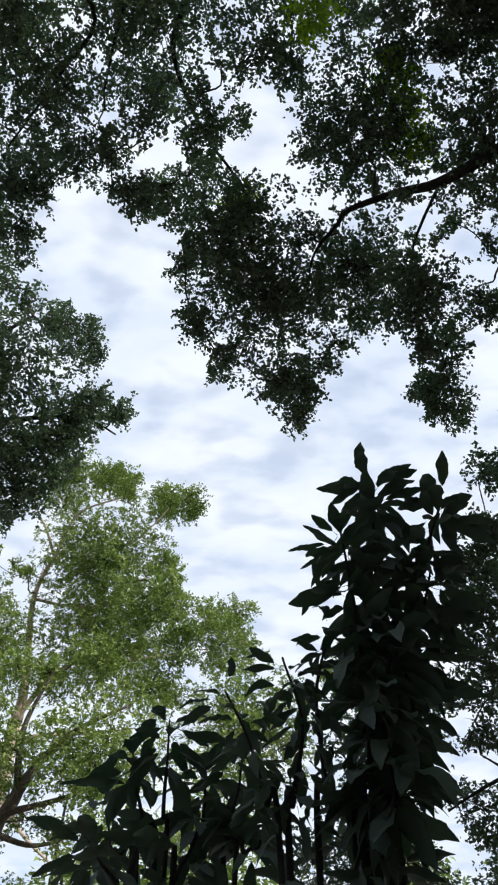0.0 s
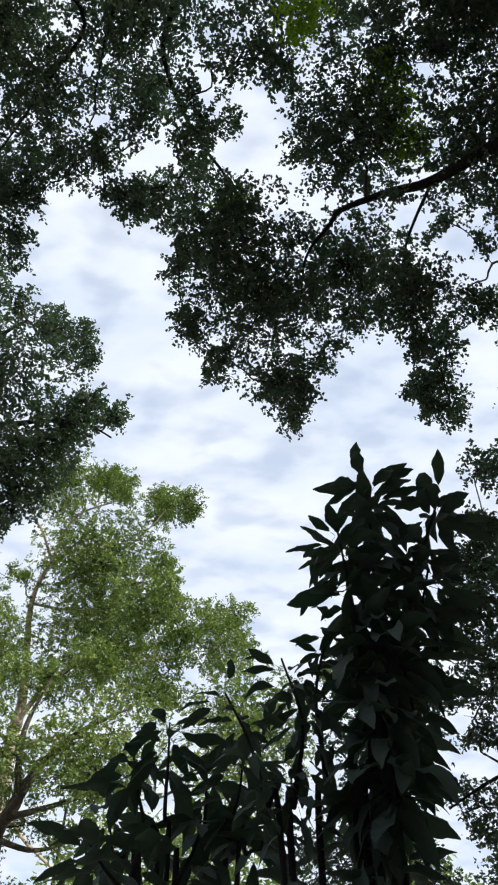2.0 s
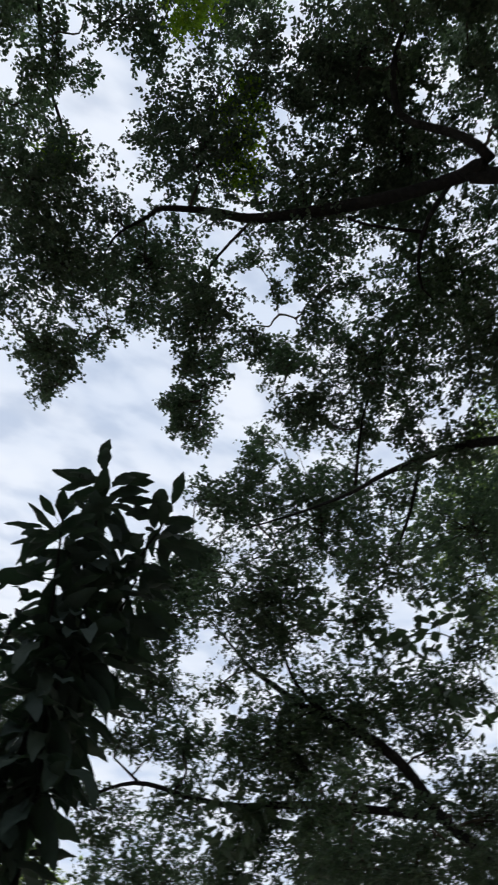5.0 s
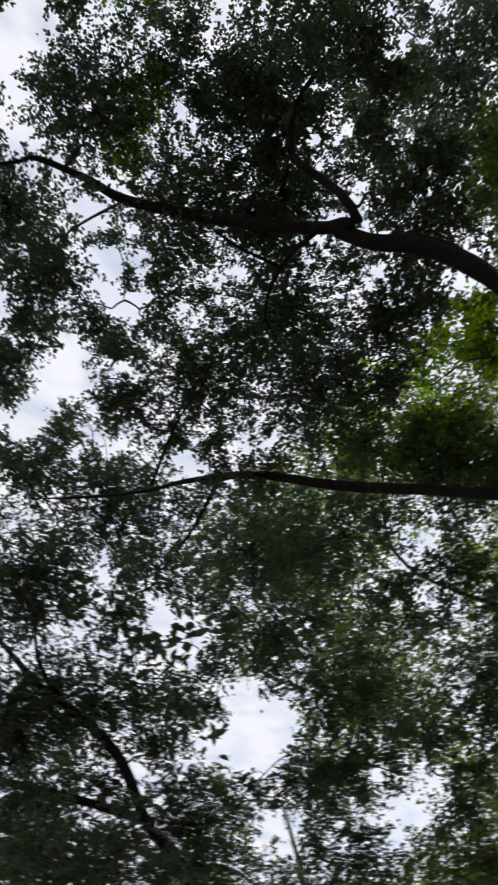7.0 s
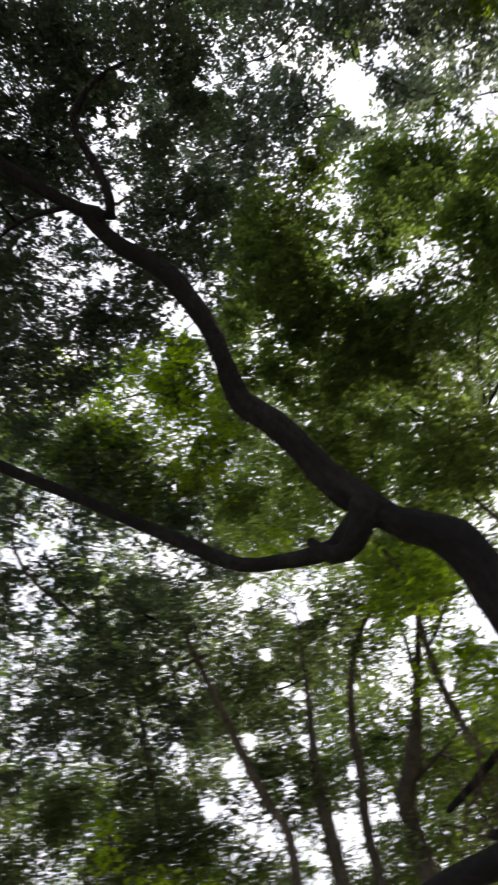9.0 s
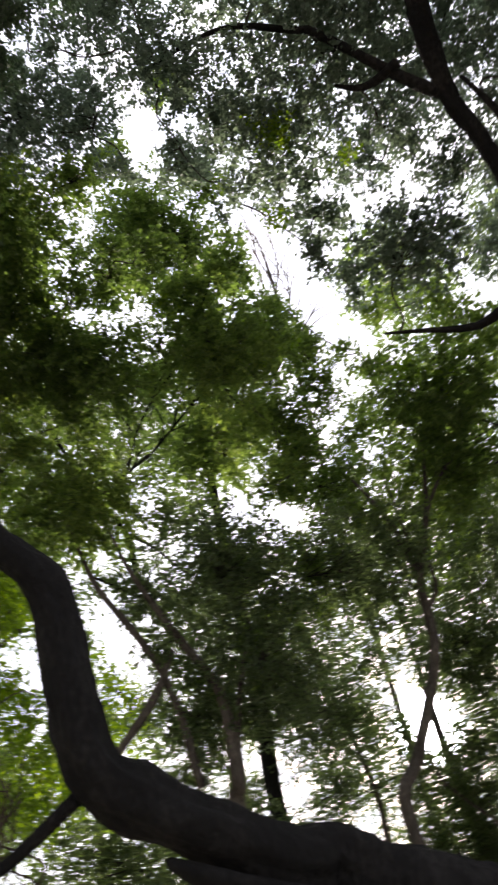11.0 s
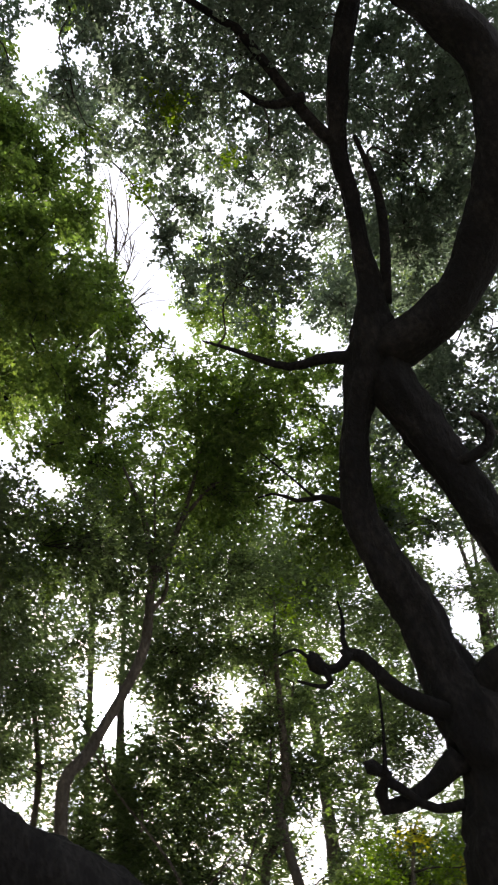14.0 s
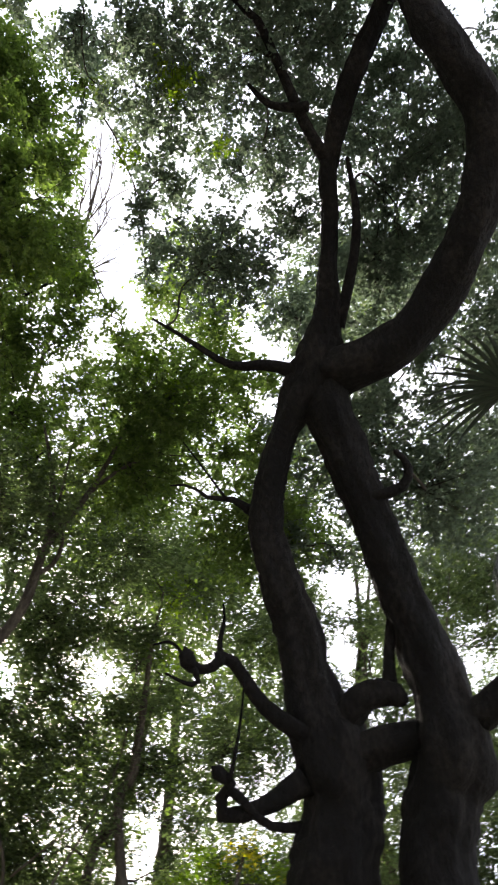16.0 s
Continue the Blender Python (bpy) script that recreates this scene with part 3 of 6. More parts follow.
tree('leaning_tree', 'leaning evergreen tree with a bent dark trunk and wide boughs overhead',
     [(4.31, -4.46, -0.1, 0.36), (3.83, -4.18, 2, 0.245), (4.36, -2.95, 3.06, 0.22), (4.39, -2.53, 3.11, 0.201), (4.46, -1.87, 3.47, 0.179),
      (4.51, -1.49, 3.71, 0.17), (4.37, -1.3, 4.1, 0.152), (4.23, -1.21, 4.58, 0.133), (4.17, -1.08, 4.88, 0.132), (4.16, -0.8, 5.14, 0.103),
      (4.06, -0.55, 5.46, 0.109), (3.83, -0.28, 6, 0.09), (3.72, -0.09, 6.24, 0.079), (3.37, -0.03, 6.63, 0.075), (3.06, 0.16, 7.08, 0.071),
      (2.87, 0.47, 7.4, 0.065), (2.64, 0.63, 7.61, 0.06), (2.74, 0.48, 7.51, 0.055), (2.48, 0.89, 7.79, 0.05), (2.03, 1.35, 8.09, 0.049),
      (1.54, 1.75, 8.35, 0.041), (1.23, 1.87, 8.49, 0.032), (0.84, 2.05, 8.6, 0.024), (0.78, 2.2, 8.73, 0.018), (0.57, 2.46, 8.66, 0.011),
      (0.52, 2.78, 8.55, 0.007)],
     [[(2.73, 0.45, 7.52, 0.04), (2.56, 0.41, 7.71, 0.038), (2.31, 0.5, 8.02, 0.033), (2.17, 0.52, 8.18, 0.031), (2.03, 0.25, 8.45, 0.025),
       (2.06, -0.16, 8.77, 0.015), (2.07, -0.52, 8.86, 0.008)],
      [(2.61, 0.74, 7.65, 0.02), (2.62, 1.11, 7.69, 0.018), (2.79, 1.49, 7.64, 0.012), (2.99, 1.58, 7.63, 0.006)],
      [(2.62, 1.15, 7.69, 0.013), (2.28, 1.32, 7.9, 0.012), (2, 1.38, 8.09, 0.008)],
      [(4.15, -0.62, 5.21, 0.098), (4.27, -0.39, 5.11, 0.073), (4.34, -0.04, 5.2, 0.052), (4.38, 0.26, 5.31, 0.051), (4.35, 0.58, 5.62, 0.05),
       (4.22, 1.01, 5.96, 0.046), (4.15, 1.37, 6.28, 0.043), (4, 1.76, 6.55, 0.041), (3.86, 2.08, 6.8, 0.041), (3.7, 2.45, 7.13, 0.038),
       (3.55, 2.71, 7.24, 0.032), (3.35, 3.14, 7.4, 0.021), (3.28, 3.45, 7.51, 0.017), (3.02, 3.98, 7.71, 0.012), (2.67, 4.43, 7.83, 0.007)],
      [(3.5, 2.8, 7.22, 0.019), (3.6, 3.29, 7.01, 0.015), (3.61, 3.7, 6.87, 0.007)],
      [(3.23, 3.36, 7.47, 0.017), (3.1, 2.88, 7.79, 0.012), (3.09, 2.59, 7.93, 0.005)],
      [(4.59, -1.36, 3.63, 0.049), (4.82, -1.14, 3.48, 0.042), (4.91, -0.94, 3.35, 0.035), (4.85, -0.71, 3.32, 0.028)],
      [(4.94, -0.97, 3.8, 0.024), (5.03, -0.75, 3.69, 0.027), (5.09, -0.56, 3.61, 0.022)],
      [(1.54, 1.75, 8.35, 0.016), (1.36, 2.28, 8.33, 0.011), (1.47, 2.64, 8.46, 0.008), (1.66, 3.12, 8.1, 0.006), (1.76, 3.45, 7.9, 0.005)],
      [(1.68, 2.09, 8.39, 0.006), (1.85, 2.15, 8.33, 0.005), (1.95, 2.25, 8.27, 0.004), (2.07, 2.39, 8.18, 0.004)],
      [(4.21, -2.79, 2.81, 0.081), (4.37, -2.21, 3.01, 0.073), (4.44, -2, 3.11, 0.068), (4.48, -1.83, 3.21, 0.034)],
      [(3.95, -3.9, 2.25, 0.15), (4.01, -1.84, 2.41, 0.13), (4.06, -1.66, 2.60, 0.12), (4.09, -1.46, 2.75, 0.11), (4.16, -1.11, 2.90, 0.1), (4.20, -0.82, 2.99, 0.085), (4.26, -0.47, 2.99, 0.07), (4.30, -0.12, 2.94, 0.05)],
      [(4.05, -0.68, 5.25, 0.113), (4.15, -0.57, 5.08, 0.097), (4.22, -0.43, 5.01, 0.075), (4.23, -0.32, 5.08, 0.057), (4.22, -0.26, 5.19, 0.038)]],
     [[(-0.56, 2.56, 8.67, 0.12), (-0.48, 2.95, 8.31, 0.15), (-0.47, 2.88, 8.27, 0.13), (-0.26, 3.49, 8.52, 0.12), (-0.21, 3.31, 8.27, 0.14),
       (-0.13, 2.2, 8.48, 0.53), (0.15, 2.88, 8.49, 0.65), (0.27, 3.32, 7.89, 0.26), (0.38, 3.56, 8.21, 0.16), (0.39, 1.7, 8.53, 0.15),
       (0.4, 3.7, 8.05, 0.16), (0.46, 2.29, 8.77, 0.16), (0.49, 3.63, 7.87, 0.11), (0.54, 3.33, 7.81, 0.11), (0.64, 3.47, 8.51, 0.16),
       (0.76, 3.1, 8.22, 0.12), (1.01, 1.49, 9.11, 0.67), (1.05, 2.71, 8.97, 0.58), (1.09, 0.56, 8.85, 0.19)],
      [(1.23, 1.88, 8.26, 0.11), (1.26, 0.75, 9, 0.21), (1.42, 2.49, 7.96, 0.41), (1.44, 2.95, 7.79, 0.15), (1.5, 0.5, 8.62, 0.19),
       (1.55, -0.44, 8.46, 0.62), (1.56, 0.87, 8.97, 0.12), (1.57, 3.44, 7.98, 0.16), (1.57, 0.94, 8.86, 0.17), (1.63, 0.46, 8.87, 0.18),
       (1.71, 0.84, 8.94, 0.17), (1.72, 3.58, 7.88, 0.17), (1.79, 2.3, 8.95, 0.17), (1.82, 3.63, 8.4, 0.29), (1.84, 3.26, 8.54, 0.22),
       (1.84, 3.22, 8.08, 0.16), (1.86, 0.53, 8.76, 0.22), (1.92, 0.3, 9, 0.67), (2.01, 1.57, 8.56, 0.65), (2.01, 2.72, 8.25, 0.21)],
      [(2.05, 2.2, 8.39, 0.12), (2.08, -0.44, 8.4, 0.2), (2.1, 1.13, 8.72, 0.2), (2.2, -0.3, 8.43, 0.19), (2.26, 0.32, 8.75, 0.21),
       (2.28, 0.77, 8.67, 0.22), (2.29, 2.12, 8.22, 0.2), (2.3, 2.36, 8.08, 0.11), (2.48, 2.97, 8.57, 0.29), (2.48, 1.21, 8.42, 0.21),
       (2.51, -0.49, 8.5, 0.21), (2.52, -0.5, 8.43, 0.21), (2.56, -0.05, 8.47, 0.18), (2.61, 1.95, 8.47, 0.12), (2.65, 0.83, 8.7, 0.67),
       (2.65, -0.03, 8.25, 0.18), (2.66, 3.11, 7.99, 0.36), (2.92, 4.67, 7.14, 0.68), (3.01, -0.24, 8.16, 0.19)],
      [(3.05, 0.05, 8.07, 0.16), (3.1, 2.45, 8.27, 0.68), (3.1, -0.33, 8.21, 0.21), (3.18, 2.59, 7.29, 0.2), (3.26, 1.54, 8.41, 0.68),
       (3.29, 3.07, 7.98, 0.22), (3.36, 2.79, 7.03, 0.11), (3.38, 3.55, 6.64, 0.33), (3.48, 0.13, 8.02, 0.64), (3.52, 2.59, 7.12, 0.2),
       (3.54, 0.89, 8.66, 0.17), (3.62, 1.72, 7.41, 0.62), (3.71, 2.41, 7.13, 0.2), (3.73, 0.88, 7.89, 0.15), (3.77, 1.46, 7.72, 0.18),
       (3.82, 0.86, 7.92, 0.44), (3.88, 0.58, 7.81, 0.19), (3.98, 1.15, 7.46, 0.18), (4.11, 1.14, 7.42, 0.18), (4.3, 1.72, 7.36, 0.17)]],
     LEAF_DARK, BARK_DARK, 0.035, 0.62, 2.65, 1, '', 12, (), LIT_HIGH, 0.5, 0.16)
tree('overhanging_tree', 'evergreen tree with thin limbs and small dark leaves overhead',
     [(-5.17, -1.88, -0.1, 0.2), (-4.47, 0.24, 8.23, 0.136), (-2.66, -0.45, 9.66, 0.0522), (-0.71, 0.31, 10.16, 0.0318), (-0.72, 0.95, 10.12, 0.0246),
      (-0.6, 1.38, 10.07, 0.021), (-0.39, 1.79, 10, 0.0156), (-0.12, 2.15, 9.93, 0.0126), (-0.01, 2.67, 9.78, 0.0072)],
     [[(-2.66, -0.45, 9.66, 0.0348), (-1.38, 0.57, 10.07, 0.021), (-1.68, 1.08, 9.97, 0.0156), (-2.02, 1.49, 9.83, 0.0126), (-2.27, 1.77, 9.7, 0.0072)],
      [(-0.93, -0.11, 10.05, 0.0246), (-1.09, 0.49, 10.22, 0.018), (-1.24, 0.86, 10.17, 0.0144), (-1.38, 1.34, 10.09, 0.0072)]],
     [[(-2.66, 1.35, 9.88, 0.32), (-2.35, 2.59, 9.89, 0.23), (-2.25, 2.81, 9.85, 0.16), (-2.41, 2.22, 9.98, 0.28), (-2.06, 2.32, 10.05, 0.18), (-2.21, 0.63, 10.22, 0.78), (-2.13, 2.05, 10.29, 0.34), (-1.82, 1.4, 9.92, 0.51), (-1.66, 1.99, 10.05, 0.25),
       (-1.4, 1.83, 9.96, 0.24), (-1.37, 1.38, 10.62, 0.19), (-1.27, 2.19, 9.64, 0.13), (-1.09, 2.17, 9.62, 0.16), (-1.01, 2.19, 9.48, 0.23),
       (-0.98, 1.55, 9.61, 0.23)],
      [(-0.91, 1.42, 10.62, 0.34), (-0.87, 0.57, 10.3, 0.76), (-0.87, 2.25, 10.11, 0.19), (-0.76, 2.41, 10.2, 0.33), (-0.62, 2.86, 9.34, 0.13),
       (-0.5, 2.04, 10.14, 0.18), (-0.43, 1.3, 9.7, 0.17), (-0.36, 1.6, 9.71, 0.3), (-0.06, 1.52, 9.99, 0.15), (0.1, 0.91, 9.76, 0.39),
       (0.47, 1.15, 9.79, 0.13), (0.68, 0.31, 10.37, 0.77)]],
     LEAF_DARK, BARK_DARK, 0.038, 0.6, 2.3, 2, '', 12, (), (), 0.5, 0.16)
tree('edge_tree', 'dark leafy evergreen tree at the edge of the clearing',
     [(-5.16, 7.37, -0.1, 0.2), (-4.14, 6.98, 6.53, 0.149), (-3.63, 5.9, 8.54, 0.114), (-3.17, 4.89, 9.72, 0.075), (-2.81, 4.44, 10.11, 0.048),
      (-2.86, 4.03, 10.3, 0.027), (-2.49, 3.83, 10.49, 0.014)],
     [[(-3.17, 4.89, 9.72, 0.048), (-2.51, 4.88, 9.96, 0.031), (-1.94, 4.95, 10.07, 0.017), (-1.59, 5.15, 10.02, 0.01)],
      [(-3.23, 4.99, 9.64, 0.048), (-2.51, 5.38, 9.64, 0.031), (-2.39, 5.01, 9.92, 0.014)]],
     [[(-3.24, 2.82, 10.86, 0.75), (-2.29, 5.03, 9.45, 0.36), (-2.41, 5.38, 9.18, 0.29), (-2.07, 4.97, 9.67, 0.28), (-2.58, 5.44, 8.95, 0.26), (-2.62, 5.03, 9.22, 0.36), (-1.91, 4.82, 9.92, 0.2), (-1.51, 4.83, 10.11, 0.15), (-3.13, 2.08, 11.4, 0.29), (-3.1, 4.76, 9.29, 0.83), (-2.97, 3.68, 11.17, 0.17), (-2.77, 4.03, 9.73, 0.83),
       (-2.57, 1.96, 10.53, 0.15), (-2.54, 3.69, 10.83, 0.2), (-2.3, 4.13, 11.06, 0.22), (-2.16, 4.52, 11, 0.3), (-2.16, 3.97, 10.57, 0.23),
       (-2.13, 4.78, 9.82, 0.36), (-1.94, 4.06, 10.67, 0.16), (-1.94, 4.84, 10.09, 0.19), (-1.86, 4.95, 10.26, 0.21), (-1.81, 4.1, 10.37, 0.19),
       (-1.71, 5.1, 10.64, 0.16), (-1.7, 4.58, 10.02, 0.17), (-1.51, 4.89, 10.13, 0.16)]],
     LEAF_DARK, BARK_DARK, 0.041, 0.6, 2.3, 3, '', 12, (), (), 0.5, 0.16)
tree('sunlit_tree', 'tall sunlit tree with pale branches and bright green leaves',
     [(-7.7, 20.61, -0.1, 0.375), (-6.34, 18.27, 12.09, 0.202), (-5.89, 17.24, 13.93, 0.18), (-5.7, 16.52, 14.96, 0.144), (-5.6, 16.09, 15.99, 0.1),
      (-5.59, 14.84, 17.7, 0.065), (-5.12, 14.17, 18.72, 0.051), (-4.61, 13.53, 19.62, 0.033), (-3.42, 13.29, 20.06, 0.019)],
     [[(-5.65, 16.37, 15.17, 0.072), (-4.68, 15.75, 16.23, 0.049), (-3.48, 15.97, 16.62, 0.036), (-2.08, 16.15, 16.99, 0.027), (-1.35, 15.99, 17.23, 0.023),
       (-1.18, 15.37, 17.85, 0.014)],
      [(-5.97, 16.78, 14.52, 0.063), (-5.23, 16.72, 14.91, 0.049), (-4.05, 16.9, 15.1, 0.036), (-2.83, 16.96, 15.32, 0.018)],
      [(-5.59, 14.84, 17.7, 0.042), (-4.6, 15.15, 17.72, 0.037), (-3.44, 15.12, 17.9, 0.028), (-2.58, 14.59, 18.53, 0.018)],
      [(-5.11, 14.39, 18.53, 0.042), (-5.42, 13.54, 19.13, 0.033), (-5.71, 13.2, 19.29, 0.019)],
      [(-1.35, 16.09, 17.13, 0.018), (-0.76, 16.11, 17.15, 0.014), (-0.01, 15.96, 17.31, 0.014)],
      [(-5.66, 17.08, 13.37, 0.057), (-5.15, 17.58, 12.85, 0.044), (-4.48, 18.02, 12.44, 0.026)],
      [(-4.21, 14.27, 18.61, 0.028), (-3.05, 14.04, 19.04, 0.023), (-2.16, 13.39, 19.68, 0.014)]],
     [[(-7.67, 13.8, 19.52, 0.87), (-6.74, 14.78, 16.17, 1.91), (-6.48, 13.13, 17.54, 0.34), (-5.68, 13.72, 17.46, 0.34), (-5.08, 13.2, 20.69, 1.12),
       (-3.98, 13.45, 21.11, 0.5), (-3.83, 12.66, 20.11, 0.52), (-3.8, 14.29, 18.44, 1.96), (-3.64, 15.93, 17.08, 1.97), (-3.07, 12.5, 19.61, 0.46),
       (-3.01, 12.21, 18.76, 0.33), (-2.35, 14.3, 21.05, 0.68)],
      [(-2.33, 15.61, 18.55, 0.57), (-2.27, 13.39, 20.08, 0.52), (-2.07, 14.1, 18.18, 0.5), (-2.06, 17.26, 16.75, 0.48), (-1.74, 15.74, 18.21, 0.48),
       (-1.56, 13.07, 19.63, 0.47), (-1.43, 13.82, 20.06, 0.36), (-1.02, 15.31, 17.68, 0.47), (-0.78, 15.32, 16.58, 1.01), (-0.32, 15.73, 18.12, 0.56),
       (-0.17, 16.17, 17.62, 0.36), (2.27, 17.2, 17.33, 0.49)]],
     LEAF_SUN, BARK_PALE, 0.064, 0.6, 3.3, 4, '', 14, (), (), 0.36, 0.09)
tree('slope_tree', 'slanting dark-limbed tree with fine leaves behind the saplings',
     [(6.29, 5.57, -0.1, 0.12), (5.68, 5.42, 4.54, 0.066), (5.44, 5.31, 5.25, 0.06), (4.98, 5.46, 5.77, 0.054), (4.66, 5.41, 6.28, 0.05),
      (4.28, 5.55, 6.69, 0.051), (3.91, 5.8, 7.06, 0.039), (3.57, 5.81, 7.28, 0.029), (3.33, 5.81, 7.44, 0.018), (2.94, 5.7, 7.75, 0.01)],
     [[(5.01, 5.39, 5.77, 0.045), (4.49, 5.89, 6.09, 0.041), (3.86, 6.32, 6.29, 0.034), (3.48, 6.64, 6.39, 0.031), (3, 6.87, 6.57, 0.026),
       (2.55, 6.97, 6.7, 0.021), (2.15, 7.17, 6.6, 0.013), (1.94, 7.29, 6.52, 0.008)],
      [(2.57, 6.97, 6.69, 0.016), (2.28, 6.92, 6.88, 0.008)],
      [(4.28, 5.55, 6.69, 0.031), (3.85, 5.61, 6.98, 0.023), (3.55, 5.47, 7.32, 0.015), (3.39, 5.12, 7.74, 0.008)]],
     [[(3.24, 4.33, 5.15, 0.18), (3.19, 4.67, 4.74, 0.22), (3.66, 4.26, 4.81, 0.19), (4.01, 4.12, 4.56, 0.18), (3.62, 4.46, 4.56, 0.2), (1.06, 6.62, 7.94, 0.14), (1.25, 8.39, 6.53, 0.86), (1.5, 7.15, 7.45, 0.82), (1.86, 7.46, 5.61, 0.18), (2.17, 7.72, 7.05, 0.15),
       (2.34, 6.74, 7.05, 0.25), (2.37, 7.48, 6.66, 0.34), (2.37, 4.55, 9.51, 0.15), (2.4, 6.1, 7.25, 0.51), (2.55, 5.78, 8.16, 0.43),
       (2.69, 6.89, 7.02, 0.19), (2.84, 4.41, 8.97, 0.25), (2.85, 5.82, 9, 0.27), (2.94, 4.92, 8.93, 0.44), (3.05, 6.96, 6.56, 0.33)],
      [(3.06, 8.19, 6.28, 0.87), (3.71, 5.41, 5.16, 0.41), (4.14, 5.19, 5.0, 0.36), (3.59, 5.34, 5.6, 0.29), (2.37, 4.6, 8.47, 0.22), (2.36, 5.06, 8.01, 0.29), (2.12, 5.33, 7.87, 0.26), (2.21, 5.57, 7.49, 0.3), (1.93, 5.66, 7.5, 0.19), (3.06, 4.42, 9.57, 0.2), (3.06, 6.05, 7.28, 0.14), (3.16, 7.06, 7.39, 0.35), (3.39, 6.52, 6.31, 0.14),
       (3.56, 7.34, 6.17, 0.21), (3.58, 6.99, 6.08, 0.26), (3.61, 6.38, 6.98, 0.24), (3.69, 4.46, 8.67, 0.8), (3.7, 6.04, 6.84, 0.77),
       (3.81, 6.78, 6.32, 0.25), (3.9, 7.58, 6.51, 0.15), (3.99, 6.96, 6.27, 0.28), (4.05, 6.37, 6.69, 0.24), (4.15, 7.09, 5.57, 0.8),
       (4.16, 4.87, 7.49, 0.32)],
      [(4.18, 6.56, 6.22, 0.19), (4.2, 3.82, 8.46, 0.19), (4.4, 6.69, 6.38, 0.24), (4.48, 6.86, 6, 0.26), (4.51, 5.7, 7.06, 0.8), (4.63, 4.93, 7.38, 0.14),
       (4.8, 6.68, 6.54, 0.27), (4.9, 5.87, 6.34, 0.25), (4.97, 4.65, 8.02, 0.15), (4.99, 6.43, 5.87, 0.55), (5.11, 5.23, 6.51, 0.19),
       (5.33, 4.61, 7.28, 0.19), (5.5, 5.51, 7.46, 0.46), (5.54, 5.83, 5.28, 0.78), (5.84, 5.7, 6.2, 0.69), (5.85, 5.17, 7.31, 0.2)]],
     LEAF_DARK, BARK_DARK, 0.043, 0.6, 2.6, 5, '', 12, SPRIGS, (), 0.5, 0.17)
tree('slender_tree', 'slender leaning tree with thin dark stem and green leaves',
     [(8.86, 1.56, -0.1, 0.13), (8.35, 0.66, 4.64, 0.051), (8.21, 0.74, 5.26, 0.05), (8.05, 0.88, 5.82, 0.048), (7.76, 1.03, 6.5, 0.039),
      (7.44, 1.18, 7.13, 0.029), (7.51, 1.11, 7.12, 0.021), (7.24, 1.13, 7.63, 0.01)],
     [[(7.63, 0.98, 6.9, 0.021), (7.62, 1.3, 6.84, 0.018), (7.67, 1.7, 6.64, 0.01)]],
     [[(5.61, 4.79, 8.21, 0.21), (5.7, 4.21, 8.99, 0.9), (5.74, 2.95, 8.25, 0.81), (5.9, 4.32, 7.63, 0.56), (5.99, 1.63, 8.49, 0.81),
       (6.09, 3.73, 7.84, 0.2), (6.1, 5, 6.38, 0.15), (6.17, 4.45, 6.5, 0.14), (6.19, 1.69, 8.5, 0.23), (6.41, 2.73, 7.71, 0.26), (6.41, 2.43, 7.8, 0.15),
       (6.6, 3.14, 7.83, 0.27), (6.68, 0.78, 7.62, 0.14), (6.72, 0.97, 8.36, 0.45), (6.72, 2.18, 8.12, 0.2), (6.73, 2.85, 7.33, 0.15),
       (6.77, 2.25, 7.65, 0.34)],
      [(6.81, 3.03, 7.66, 0.2), (6.87, 5.24, 6.74, 0.28), (7.04, 3.95, 7.43, 0.87), (7.07, 1.54, 7.26, 0.81), (7.16, 0.65, 7.73, 0.26),
       (7.21, 5.79, 5.41, 0.88), (7.23, 2.44, 6.63, 0.8), (7.24, 3.49, 6.46, 0.35), (7.32, 4.72, 6.71, 0.6), (7.33, 3.13, 5.93, 0.25),
       (7.35, 4.49, 4.95, 0.34), (7.38, 3.62, 5.78, 0.23), (7.41, 4, 6.48, 0.2), (7.42, 5.37, 6.32, 0.22), (7.5, 2.79, 7.91, 0.21), (7.73, 1.6, 6.33, 0.34),
       (7.81, 5.02, 6, 0.49)]],
     LEAF_DARK, BARK_SLIM, 0.05, 0.6, 2.3, 6, 'slender woodland trees', 12, (), (), 0.5, 0.17)
